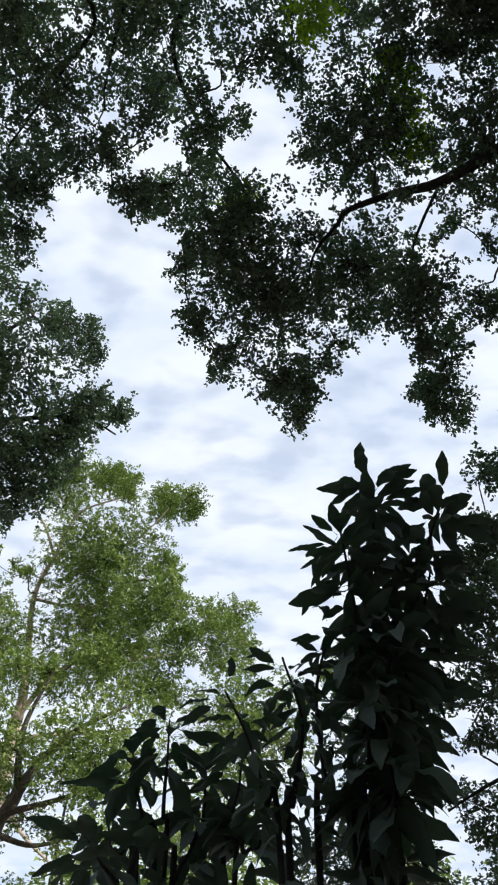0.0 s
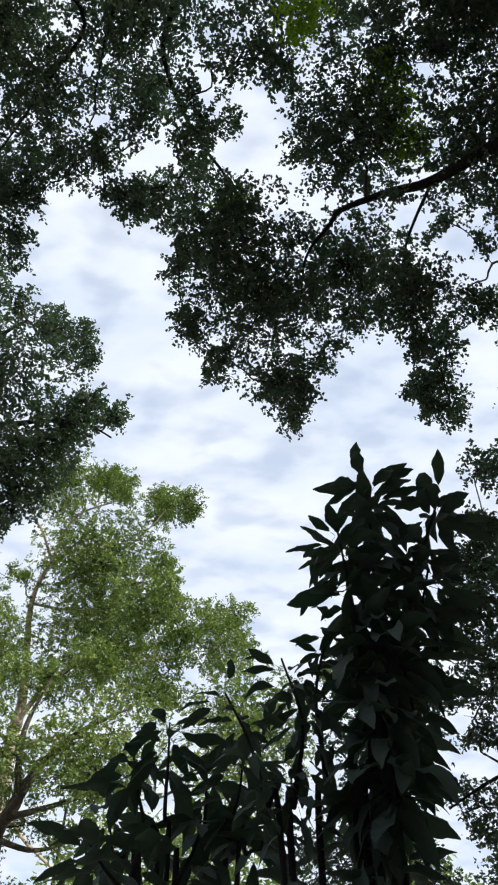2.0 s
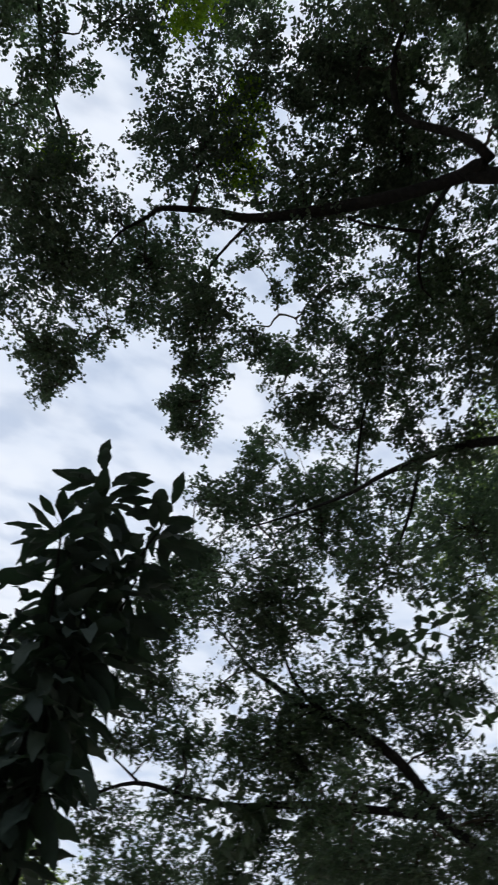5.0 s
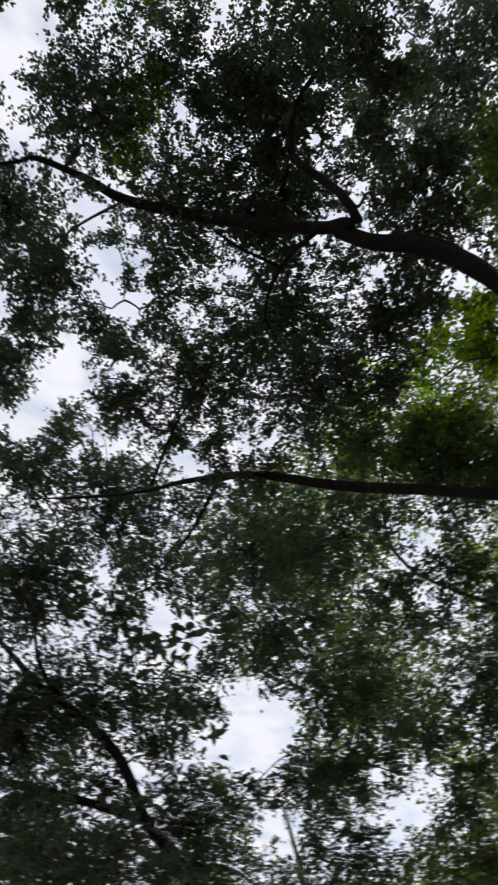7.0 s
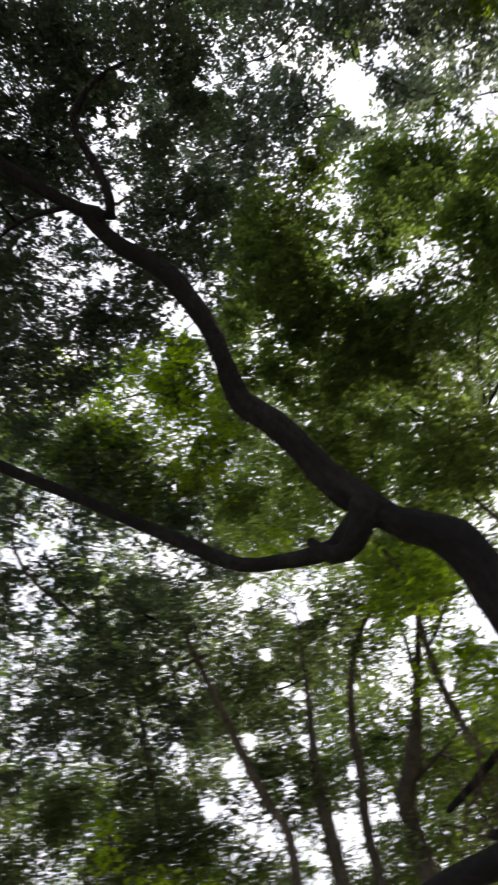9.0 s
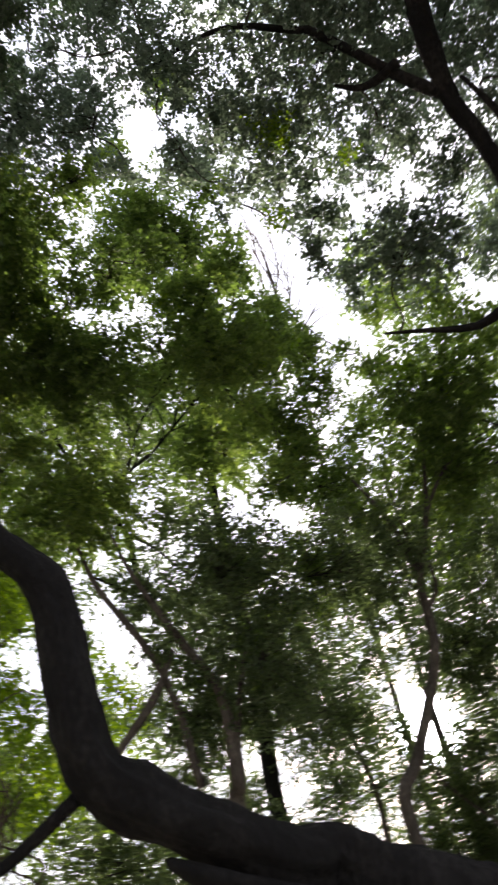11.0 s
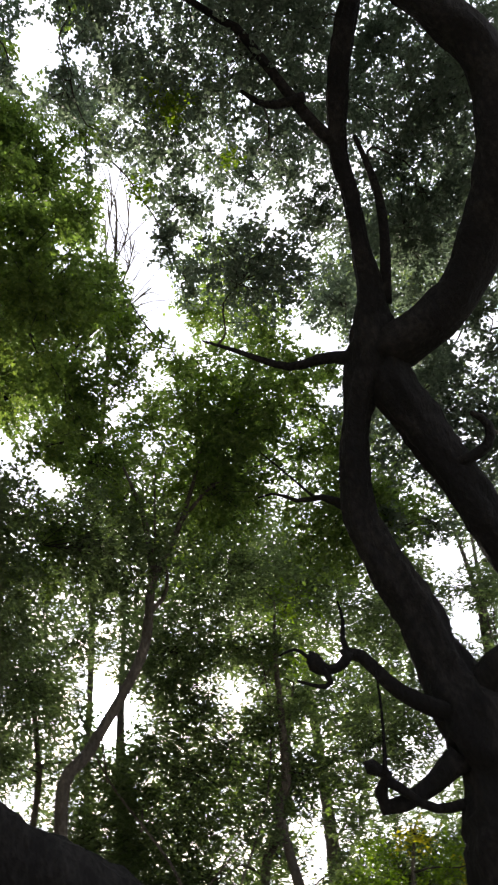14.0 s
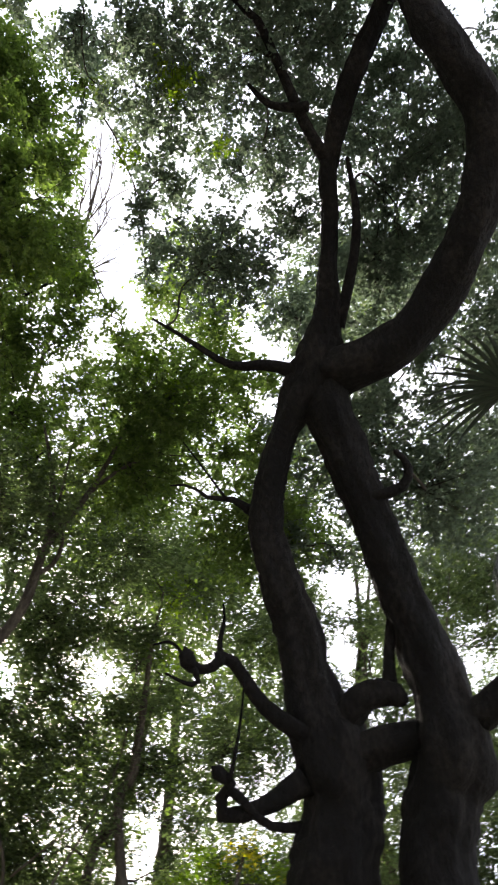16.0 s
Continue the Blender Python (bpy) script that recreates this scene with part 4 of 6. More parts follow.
tree('slender_tree', 'slender upright tree with a thin dark stem under the canopy',
     [(9.48, 0.58, -0.1, 0.13), (8.84, 0.26, 4.82, 0.083), (8.73, 0.26, 5.37, 0.075), (8.55, 0.17, 6.01, 0.047), (8.25, 0.02, 6.76, 0.026),
      (7.92, -0.09, 7.42, 0.011)],
     [],
     [[(7.17, 1.06, 8.53, 0.28), (7.48, 0.7, 7.25, 0.15), (7.48, 2.14, 7.47, 0.28), (7.68, 1.31, 7.94, 0.32), (7.86, 1.58, 6.95, 0.29),
       (7.97, 2.33, 6.45, 0.29), (8.2, 2.84, 6.12, 0.46), (8.28, 3.22, 4.71, 0.2), (8.28, 2.96, 5.93, 0.26), (8.29, 0.58, 8.27, 0.17),
       (8.45, 2.21, 6.37, 0.21), (8.47, 0.39, 7.87, 0.3)],
      [(8.49, 2.05, 6.19, 0.3), (8.51, -0.31, 7.36, 0.61), (8.55, 4.03, 5.74, 0.91), (8.57, 0.75, 6.95, 0.89), (8.65, 2.49, 5.48, 0.29),
       (8.71, 1.71, 5.6, 0.72), (8.71, 0.44, 5.65, 0.57), (8.71, 2.38, 6.22, 0.28), (8.83, 1.84, 4.39, 0.15), (9.02, 0.35, 5, 0.2), (9.49, 1.1, 5.41, 0.22),
       (9.54, 0.95, 4.47, 0.88), (9.62, 2.68, 5.44, 0.94)]],
     LEAF_MID, BARK_SLIM, 0.053, 0.6, 3.0, 7, 'slender woodland trees', 12)
tree('slender_tree', 'slender forked tree with bright yellow-green leaves',
     [(10.44, -1.1, -0.1, 0.17), (9.82, -0.63, 5, 0.103), (9.55, -0.88, 5.91, 0.106), (9.39, -1.11, 6.43, 0.07), (9.15, -1.37, 7.02, 0.049),
      (8.89, -1.57, 7.57, 0.029), (8.73, -1.57, 7.98, 0.012)],
     [[(9.2, -1.24, 6.75, 0.037), (8.97, -1.29, 7.33, 0.026), (8.79, -1.17, 7.81, 0.012)],
      [(9.6, -0.87, 5.8, 0.032), (9.37, -1.33, 5.95, 0.018), (9.24, -1.62, 6.12, 0.009)]],
     [[(8.66, -3.04, 8.4, 0.24), (9.08, -2.68, 8.24, 0.43), (9.1, -2.53, 7.75, 0.18), (9.46, -3.04, 8.02, 0.25), (10.32, -1.8, 5.76, 0.99),
       (10.37, -0.59, 6.77, 1.02), (11.12, -0.82, 5.17, 1.03)]],
     LEAF_GREEN, BARK_SLIM, 0.062, 0.6, 2.6, 8, 'slender woodland trees', 12, (), LIT_GAP)
tree('slender_tree', 'slanting slender tree with a grey-brown stem and fine leaves',
     [(7.36, -3.13, -0.1, 0.17), (7.12, -3.6, 4.22, 0.085), (6.93, -3.63, 4.67, 0.07), (6.7, -3.52, 5.49, 0.053), (6.66, -3.19, 6.04, 0.042),
      (6.58, -2.7, 6.82, 0.027), (6.4, -2.42, 7.34, 0.012)],
     [[(7.15, -3.35, 4.77, 0.049), (6.93, -3.11, 5.66, 0.042), (6.75, -2.72, 6.21, 0.038), (6.69, -2.35, 6.68, 0.031), (6.45, -2.03, 7.28, 0.016)],
      [(7.26, -2.6, 5.19, 0.041), (6.94, -2.91, 5.57, 0.045), (6.73, -3.09, 6, 0.019)],
      [(6.93, -3.63, 4.67, 0.037), (6.69, -3.67, 5.36, 0.03), (6.37, -3.78, 5.99, 0.015)]],
     [[(6, -5.42, 6.81, 0.84), (6.23, -3.55, 6.66, 0.77), (6.48, -3.99, 5.74, 0.76), (6.56, -3.21, 7.76, 0.15), (6.79, -2.9, 6.09, 0.18),
       (7.07, -3.03, 6.9, 0.44), (7.25, -3.56, 5.57, 0.66), (7.43, -4.13, 3.34, 0.76), (7.72, -3.57, 6.59, 0.28), (7.98, -3.52, 5.11, 0.26),
       (8.09, -4.18, 4.52, 0.57), (8.19, -3.28, 3.71, 0.8), (8.25, -1.88, 3.72, 0.64), (8.61, -3.04, 4.61, 0.85)]],
     LEAF_MID, BARK_SLIM, 0.05, 0.6, 3.0, 9, 'slender woodland trees', 12)
MAPLE_LIMBS = [[(7.58, -3.15, 8.19, 0.026), (7.51, -3.48, 7.94, 0.02), (7.51, -3.81, 7.58, 0.014), (7.29, -4.21, 7.39, 0.008)],
               [(7.28, -2.68, 8.42, 0.02), (6.82, -2.93, 8.51, 0.017), (6.33, -2.90, 8.69, 0.014), (5.72, -3.03, 8.89, 0.011), (5.07, -3.31, 8.98, 0.007)],
               [(6.82, -2.93, 8.51, 0.016), (6.39, -3.15, 8.53, 0.013), (5.69, -3.43, 8.72, 0.01), (4.96, -3.84, 8.79, 0.006)],
               [(8.02, -2.79, 7.82, 0.018), (8.01, -3.09, 7.69, 0.016), (8.08, -3.41, 7.59, 0.012)]]
tree('maple_tree', 'broad maple with layered soft green foliage',
     [(12.9, -5.6, -0.1, 0.08), (9.76, -4.93, 5.17, 0.06), (9.09, -4.82, 6.29, 0.055), (8.67, -4.36, 7.01, 0.05), (8.41, -3.81, 7.43, 0.045), (8.02, -3.37, 7.87, 0.04), (7.58, -3.15, 8.19, 0.034), (7.28, -2.68, 8.42, 0.03), (6.86, -2.20, 8.73, 0.024), (6.46, -1.85, 8.93, 0.018), (5.83, -1.65, 9.24, 0.01)],
     MAPLE_LIMBS + fine_twigs(MAPLE_LIMBS[1:3], 22, 0.9, 52),
     [[(3.91, -1.62, 9.83, 0.26), (5.62, 1.84, 8.51, 0.3), (5.8, 1.28, 8.5, 0.28), (5.95, 1.5, 8.3, 0.18), (5.5, 1.55, 8.7, 0.2), (5.56, 0.61, 8.93, 0.32), (6.25, 0.53, 8.35, 0.32), (6.32, 1.18, 8.2, 0.25), (6.6, 0.16, 8.02, 0.29), (5.17, 0.93, 9.18, 0.22), (5.3, 2.17, 8.67, 0.28), (4.5, -0.84, 9.78, 0.48), (5.11, -1.17, 9.36, 0.48), (4.76, -2.22, 9.59, 0.39), (4.74, -3.11, 9.41, 0.4), (4.3, -3.5, 9.64, 0.27), (5.1, -3.47, 9.02, 0.4), (5.53, -1.56, 8.85, 0.48), (4.29, -2.5, 9.38, 0.23), (4.44, -3.28, 9.51, 0.25), (4.55, -1.02, 9.55, 0.81), (4.78, -1.71, 9.04, 0.19),
       (4.91, -3.5, 8.78, 0.82), (5.22, -0.35, 9.62, 0.27), (5.34, -1.65, 9.45, 0.22), (5.42, 0.46, 9.44, 0.27), (5.49, -1.97, 8.99, 0.25),
       (5.5, -1.14, 8.56, 0.14), (5.51, 0.3, 9.24, 0.25), (5.56, -1.13, 9.37, 0.45), (5.56, -1.1, 9.14, 0.25), (5.58, -4.52, 8.59, 0.37)],
      [(5.61, -4.61, 7.97, 0.27), (5.65, -2.14, 8.85, 0.83), (5.68, -0.55, 10.08, 0.29), (5.73, -0.53, 9.08, 0.25), (5.77, -4.28, 7.57, 0.34),
       (5.83, -0.21, 9.97, 0.29), (5.94, -1.25, 8.78, 0.28), (5.95, -0.04, 9.18, 0.31), (5.99, -2, 8.58, 0.23), (6, -0.72, 9.63, 0.21),
       (6.03, -0.73, 9.11, 0.27), (6.05, 0.08, 8.49, 0.29), (6.36, -2.25, 7.62, 0.79), (6.38, -1.59, 8.28, 0.28), (6.77, -0.96, 8.7, 0.86),
       (7.06, -1.33, 8.07, 0.25)]],
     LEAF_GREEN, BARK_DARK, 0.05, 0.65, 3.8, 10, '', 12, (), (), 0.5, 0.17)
tree('old_tree', 'massive old evergreen with a gnarled trunk and twisting dark limbs',
     [(3.37, -6.48, -0.1, 0.47), (2.85, -6.63, 3.15, 0.341), (2.8, -6.51, 3.85, 0.339), (2.91, -6.33, 4.46, 0.221), (2.94, -6.21, 4.92, 0.194),
      (2.99, -5.99, 5.28, 0.179), (3.04, -5.8, 5.73, 0.156), (2.89, -5.64, 6.22, 0.148), (2.61, -5.49, 6.72, 0.155), (2.28, -5.4, 7.12, 0.241),
      (2.06, -5.23, 7.51, 0.138), (1.89, -4.96, 7.92, 0.091), (1.7, -4.66, 8.33, 0.084), (1.56, -4.37, 8.68, 0.085), (1.27, -4.09, 9.02, 0.095),
      (0.9, -3.85, 9.42, 0.1), (0.53, -3.65, 9.78, 0.082), (0.2, -3.37, 10.23, 0.048)],
     [[(2.34, -6.6, -0.1, 0.341), (2.05, -6.71, 3.17, 0.278), (1.8, -6.66, 3.83, 0.275), (1.91, -6.52, 4.66, 0.213), (2.02, -6.3, 5.23, 0.206),
       (2.09, -6.02, 5.83, 0.197), (2.2, -5.8, 6.41, 0.208), (2.24, -5.56, 6.83, 0.228), (2.19, -5.42, 7.14, 0.185), (2.05, -5.3, 7.38, 0.116)],
      [(2.76, -6.53, 3.85, 0.182), (2.32, -6.56, 3.94, 0.158), (1.87, -6.69, 4.01, 0.143), (1.36, -6.65, 4.18, 0.141), (0.75, -6.55, 4.66, 0.118),
       (0.09, -6.42, 5.45, 0.082)],
      [(2.71, -6.46, 4.1, 0.145), (2.45, -6.37, 4.29, 0.124), (2.23, -6.45, 4.32, 0.11), (2.12, -6.42, 4.22, 0.071)],
      [(2.23, -6.45, 4.32, 0.062), (2.19, -6.42, 4.68, 0.048), (2.11, -6.37, 5.07, 0.039), (2.2, -6.25, 5.43, 0.02)],
      [(2.15, -5.46, 7.11, 0.251), (1.77, -5.47, 7.1, 0.217), (1.37, -5.48, 7.22, 0.205), (0.96, -5.33, 7.45, 0.198), (0.54, -5.04, 7.76, 0.192),
       (0.18, -4.7, 8.17, 0.194), (0.07, -4.42, 8.48, 0.185), (0.19, -4.01, 8.84, 0.18), (0.3, -3.67, 9.23, 0.164), (0.31, -3.26, 9.85, 0.103)],
      [(1.56, -4.34, 8.69, 0.066), (1.61, -4.05, 8.85, 0.055), (1.64, -3.7, 9.14, 0.047), (1.67, -3.15, 9.49, 0.042), (1.74, -3.08, 9.52, 0.037),
       (1.99, -2.49, 9.77, 0.026), (2.65, -1.93, 9.84, 0.014)],
      [(1.53, -3.89, 8.95, 0.049), (1.86, -3.77, 9.05, 0.039), (1.96, -3.52, 9.14, 0.017)],
      [(1.96, -5.3, 7.49, 0.064), (1.66, -5.03, 7.94, 0.048), (1.47, -4.77, 8.31, 0.041), (1.38, -4.41, 8.69, 0.022)],
      [(2.35, -5.38, 7.1, 0.079), (2.67, -5.13, 7.19, 0.058), (3, -5.05, 7.24, 0.042), (3.32, -4.71, 7.48, 0.024), (3.57, -4.46, 7.66, 0.011)],
      [(2.90, -6.24, 3.99, 0.1), (3.03, -6.09, 4.08, 0.075), (3.17, -5.91, 4.23, 0.062), (3.23, -5.75, 4.40, 0.056), (3.27, -5.62, 4.50, 0.052), (3.34, -5.52, 4.52, 0.05)],
      [(3.31, -5.54, 4.51, 0.045), (3.38, -5.51, 4.42, 0.042), (3.47, -5.44, 4.39, 0.04), (3.52, -5.35, 4.43, 0.075), (3.51, -5.3, 4.48, 0.07)],
      [(3.32, -5.53, 4.52, 0.03), (3.33, -5.51, 4.64, 0.024), (3.28, -5.50, 4.77, 0.018), (3.27, -5.46, 4.94, 0.01)],
      [(3.48, -5.37, 4.38, 0.03), (3.46, -5.43, 4.28, 0.025), (3.54, -5.39, 4.26, 0.018), (3.67, -5.26, 4.33, 0.01)],
      [(2.97, -6.31, 3.68, 0.11), (3.17, -6.21, 3.53, 0.078), (3.34, -6.10, 3.44, 0.07), (3.49, -5.98, 3.39, 0.066), (3.54, -5.90, 3.42, 0.062), (3.47, -5.86, 3.52, 0.052), (3.38, -5.85, 3.58, 0.046), (3.42, -5.77, 3.64, 0.075), (3.45, -5.73, 3.66, 0.065)],
      [(3.39, -5.83, 3.54, 0.04), (3.35, -5.96, 3.49, 0.04), (3.30, -6.10, 3.39, 0.038), (3.21, -6.24, 3.33, 0.04), (3.08, -6.38, 3.35, 0.045), (3.01, -6.49, 3.37, 0.04)],
      [(3.36, -5.78, 3.58, 0.02), (3.29, -5.76, 3.85, 0.014), (3.22, -5.72, 4.15, 0.012), (3.19, -5.69, 4.37, 0.008)],
      [(3.14, -5.77, 5.99, 0.06), (3.27, -5.55, 6.08, 0.03), (3.43, -5.41, 6.04, 0.022), (3.52, -5.22, 6.11, 0.014), (3.65, -5.09, 6.07, 0.008)],
      [(3.30, -5.49, 6.05, 0.016), (3.36, -5.24, 6.21, 0.011), (3.44, -4.95, 6.40, 0.006)],
      [(3.52, -5.31, 4.44, 0.02), (3.56, -5.16, 4.54, 0.014), (3.66, -5.05, 4.49, 0.008)],
      [(2, -5.89, 5.88, 0.059), (1.73, -5.95, 5.93, 0.049), (1.63, -5.87, 6.08, 0.039), (1.7, -5.76, 6.19, 0.025)]],
     [[(-0.55, -4.38, 10.47, 0.36), (-0.49, -4.44, 9.37, 0.42), (0.05, -3.72, 9.89, 0.33), (0.19, -5.7, 8.52, 0.78), (0.23, -4.18, 9.36, 0.25),
       (0.33, -4.94, 9.12, 0.79), (0.35, -4.15, 9.84, 0.19), (0.38, -5.06, 9.48, 0.29), (0.63, -4.3, 9.79, 0.19), (0.72, -3.44, 10.14, 0.68),
       (0.76, -5.49, 9.29, 0.36), (0.77, -6.62, 8.02, 0.68), (0.79, -4.51, 9.67, 0.29), (0.83, -4.9, 9.27, 0.35), (0.95, -7.58, 7.42, 0.84),
       (0.99, -5.94, 8.95, 0.26), (1.08, -6.52, 8.92, 0.15)],
      [(1.22, -3.71, 9.77, 0.28), (1.23, -5.56, 8.78, 0.32), (1.26, -5.16, 9.06, 0.3), (1.28, -4.89, 9.7, 0.25), (1.39, -6.3, 7.84, 0.25),
       (1.45, -6.64, 7.45, 0.25), (1.5, -4.68, 9.94, 0.85), (1.52, -2.76, 10.14, 0.8), (1.63, -6.74, 7.94, 0.15), (1.7, -5.75, 8.49, 0.25),
       (1.76, -7.15, 6.54, 0.78), (1.77, -5.77, 8.76, 0.82), (1.81, -6.66, 8.38, 0.2), (1.85, -3.6, 9.77, 0.8), (2, -6.29, 8.35, 0.23),
       (2.1, -6.67, 7.84, 0.24), (2.12, -1.54, 10.56, 0.82)],
      [(2.13, -4.95, 8.88, 0.25), (2.17, -6.52, 7.4, 0.28), (2.18, -4.2, 9.17, 0.19), (2.23, -6.54, 6.9, 0.76), (2.29, -4.53, 9.36, 0.19),
       (2.33, -4.79, 8.93, 0.19), (2.35, -6.09, 7.8, 0.54), (2.5, -2.24, 9.74, 0.52), (2.64, -3.35, 9.45, 0.78), (2.69, -7.19, 6.82, 0.24),
       (2.72, -0.4, 9.9, 0.18), (2.73, -2.89, 9.73, 0.25), (2.76, -1.11, 10.02, 0.14), (2.77, -5.83, 8.73, 0.35), (2.82, -4.51, 9.83, 0.36),
       (2.92, -4.62, 8.39, 0.64), (2.93, -5.98, 7.49, 0.14)],
      [(3.03, -7.48, 6.4, 0.21), (3.11, -0.1, 10.18, 0.26), (3.19, -6.65, 7.7, 0.27), (3.25, -2.4, 9.62, 0.14), (3.28, -4.03, 9.31, 0.34),
       (3.29, 0.12, 10.18, 0.14), (3.31, -3, 9.04, 0.18), (3.32, -6.9, 6.33, 0.22), (3.36, -2.57, 9.71, 0.26), (3.41, -3.87, 8.73, 0.18),
       (3.44, -2.86, 10.3, 0.27), (3.52, -1.74, 10.62, 0.46), (3.52, 0.18, 9.8, 0.25), (3.55, -1.94, 9.64, 0.19), (3.59, -4.06, 8.76, 0.14),
       (3.79, -4.62, 9.08, 0.2), (3.82, -0.89, 10.48, 0.85), (3.9, -4.69, 8.8, 0.15)]],
     LEAF_GREY, BARK_OLD, 0.045, 0.64, 2.8, 12, '', 12, (), LIT_OLD, 0.48, 0.19)
tree('maple_tree', 'young maple with a forked thin trunk and layered green leaves',
     [(7.75, -6.56, -0.1, 0.0936), (6.78, -5.30, 4.02, 0.0663), (6.59, -5.44, 4.59, 0.0624), (6.27, -5.65, 5.16, 0.0585), (6.00, -5.78, 5.65, 0.0546), (5.87, -5.77, 6.07, 0.0507), (5.77, -5.75, 6.44, 0.0468), (5.52, -5.84, 6.82, 0.039), (5.27, -5.87, 7.22, 0.0281), (4.99, -5.84, 7.67, 0.0156), (4.78, -5.80, 8.04, 0.0078)],
     [[(5.83, -5.81, 6.49, 0.045), (5.74, -5.69, 6.93, 0.038), (5.70, -5.54, 7.31, 0.028), (5.68, -5.28, 7.74, 0.014)],
      [(5.87, -5.77, 6.07, 0.03), (5.72, -5.89, 6.26, 0.028), (5.64, -5.85, 6.54, 0.02), (5.67, -5.77, 6.74, 0.015)],
      [(5.41, -5.89, 7.06, 0.025), (5.08, -6.03, 7.40, 0.018), (4.73, -6.26, 7.63, 0.01)],
      [(5.70, -5.75, 6.71, 0.02), (5.61, -5.68, 7.17, 0.015), (5.45, -5.57, 7.69, 0.008)]],
     [[(3.46, -6.82, 8.72, 0.22), (3.65, -6.23, 8.55, 0.37), (3.74, -6.99, 6.74, 0.83), (3.76, -5.82, 8.91, 0.28), (3.81, -7.08, 7.98, 0.38),
       (3.84, -6.65, 8.27, 0.16), (4.05, -6.73, 7.71, 0.21), (4.32, -5.6, 9.54, 0.3), (4.36, -5.84, 8.05, 0.85), (4.49, -7.04, 7.81, 0.16),
       (4.56, -4.08, 9.29, 0.17), (4.78, -5.43, 8.91, 0.22), (4.8, -5.18, 9.11, 0.16), (5.27, -6.29, 7.79, 0.9), (5.97, -5.45, 7.48, 0.26),
       (6.16, -4.44, 7.33, 0.15), (6.33, -4.61, 6.77, 0.15), (6.79, -4.97, 7.55, 0.22)]],
     LEAF_GREEN, BARK_SLIM, 0.049, 0.65, 3.4, 14, '', 12, (), (), 0.48, 0.16)
tree('maple_tree', 'leafy maple with backlit yellow-green foliage',
     [(11.48, -6.1, -0.1, 0.17), (9.68, -5.67, 7.07, 0.111), (8.49, -4.97, 8.47, 0.082), (7.29, -4.37, 9.37, 0.055), (6.1, -3.85, 10.21, 0.031),
      (5.35, -3.53, 10.59, 0.015)],
     [[(7.37, -4.42, 9.26, 0.039), (6.27, -4.75, 9.61, 0.027), (5.45, -4.89, 9.85, 0.015)]],
     [[(3.46, -2.75, 11.99, 0.24), (6.66, -4.13, 7.14, 0.46), (6.68, -4.71, 6.61, 0.39), (7.07, -4.3, 6.24, 0.39), (6.28, -4.97, 7.07, 0.28), (5.48, -5.11, 8.96, 0.36), (5.93, -4.93, 8.56, 0.3), (6.18, -4.68, 8.37, 0.25), (5.95, -4.35, 8.93, 0.35), (4.13, -3.38, 11.05, 0.3), (4.25, -2.24, 11.43, 0.27), (4.5, -3.77, 10.61, 0.17), (4.77, -2.74, 11.01, 0.34),
       (5.01, -3.47, 11.14, 0.31), (5.06, -4.2, 10.72, 0.24), (5.14, -4.83, 9.44, 0.39), (5.24, -3.08, 11.44, 1.01), (5.77, -6.02, 9.03, 0.31),
       (6.07, -5.83, 8.89, 0.23), (6.2, -4.27, 10.06, 0.26), (6.26, -3.46, 9.87, 0.34), (6.31, -5.46, 8.2, 0.5), (6.95, -4.22, 9.51, 0.99)]],
     LEAF_GREEN, BARK_DARK, 0.049, 0.65, 3.3, 15, '', 12, (), LIT_EDGE, 0.48, 0.16)
tree('slender_tree', 'thin-stemmed tree with fine leaves before the low sun',
     [(10.9, -7.08, -0.1, 0.15), (10.07, -7.4, 5.05, 0.051), (9.82, -7.25, 6, 0.045), (9.62, -6.94, 6.86, 0.034), (9.37, -6.59, 7.74, 0.023),
      (9.27, -5.82, 8.61, 0.014)],
     [],
     [[(7.72, -6.04, 9.63, 0.29), (8.4, -6.99, 7.13, 0.34), (8.99, -7.5, 6.32, 0.2), (9.18, -8.32, 5.44, 0.34), (9.29, -6.43, 6.7, 1.09),
       (9.55, -8, 5.96, 0.49), (9.9, -6.18, 5.15, 0.58), (10.01, -6.99, 5.8, 0.36), (10.29, -8.61, 4.9, 1.21), (10.29, -7.87, 6.09, 0.29),
       (10.99, -6.15, 6.35, 0.28), (11.08, -7.53, 4.79, 0.39), (11.14, -5.74, 6.44, 0.38)]],
     LEAF_MID, BARK_SLIM, 0.06, 0.6, 3.4, 16, 'slender woodland trees', 12)
tree('slender_tree', 'upright slender tree with thin foliage in dappled light',
     [(8.36, -9.96, -0.1, 0.17), (8.12, -9.88, 3.92, 0.074), (7.79, -9.95, 4.67, 0.071), (7.49, -9.96, 5.33, 0.051), (7.26, -9.86, 6, 0.028),
      (6.98, -9.78, 6.61, 0.011)],
     [],
     [[(7.41, -9.53, 7.13, 0.28), (7.44, -10.43, 6.72, 0.65), (7.72, -10.01, 3.49, 0.76), (8.09, -9.75, 7.39, 0.39), (8.25, -10.55, 4.63, 0.38),
       (9.08, -9.55, 4.36, 1.18)]],
     LEAF_MID, BARK_SLIM, 0.06, 0.6, 3.6, 17, 'slender woodland trees', 12)
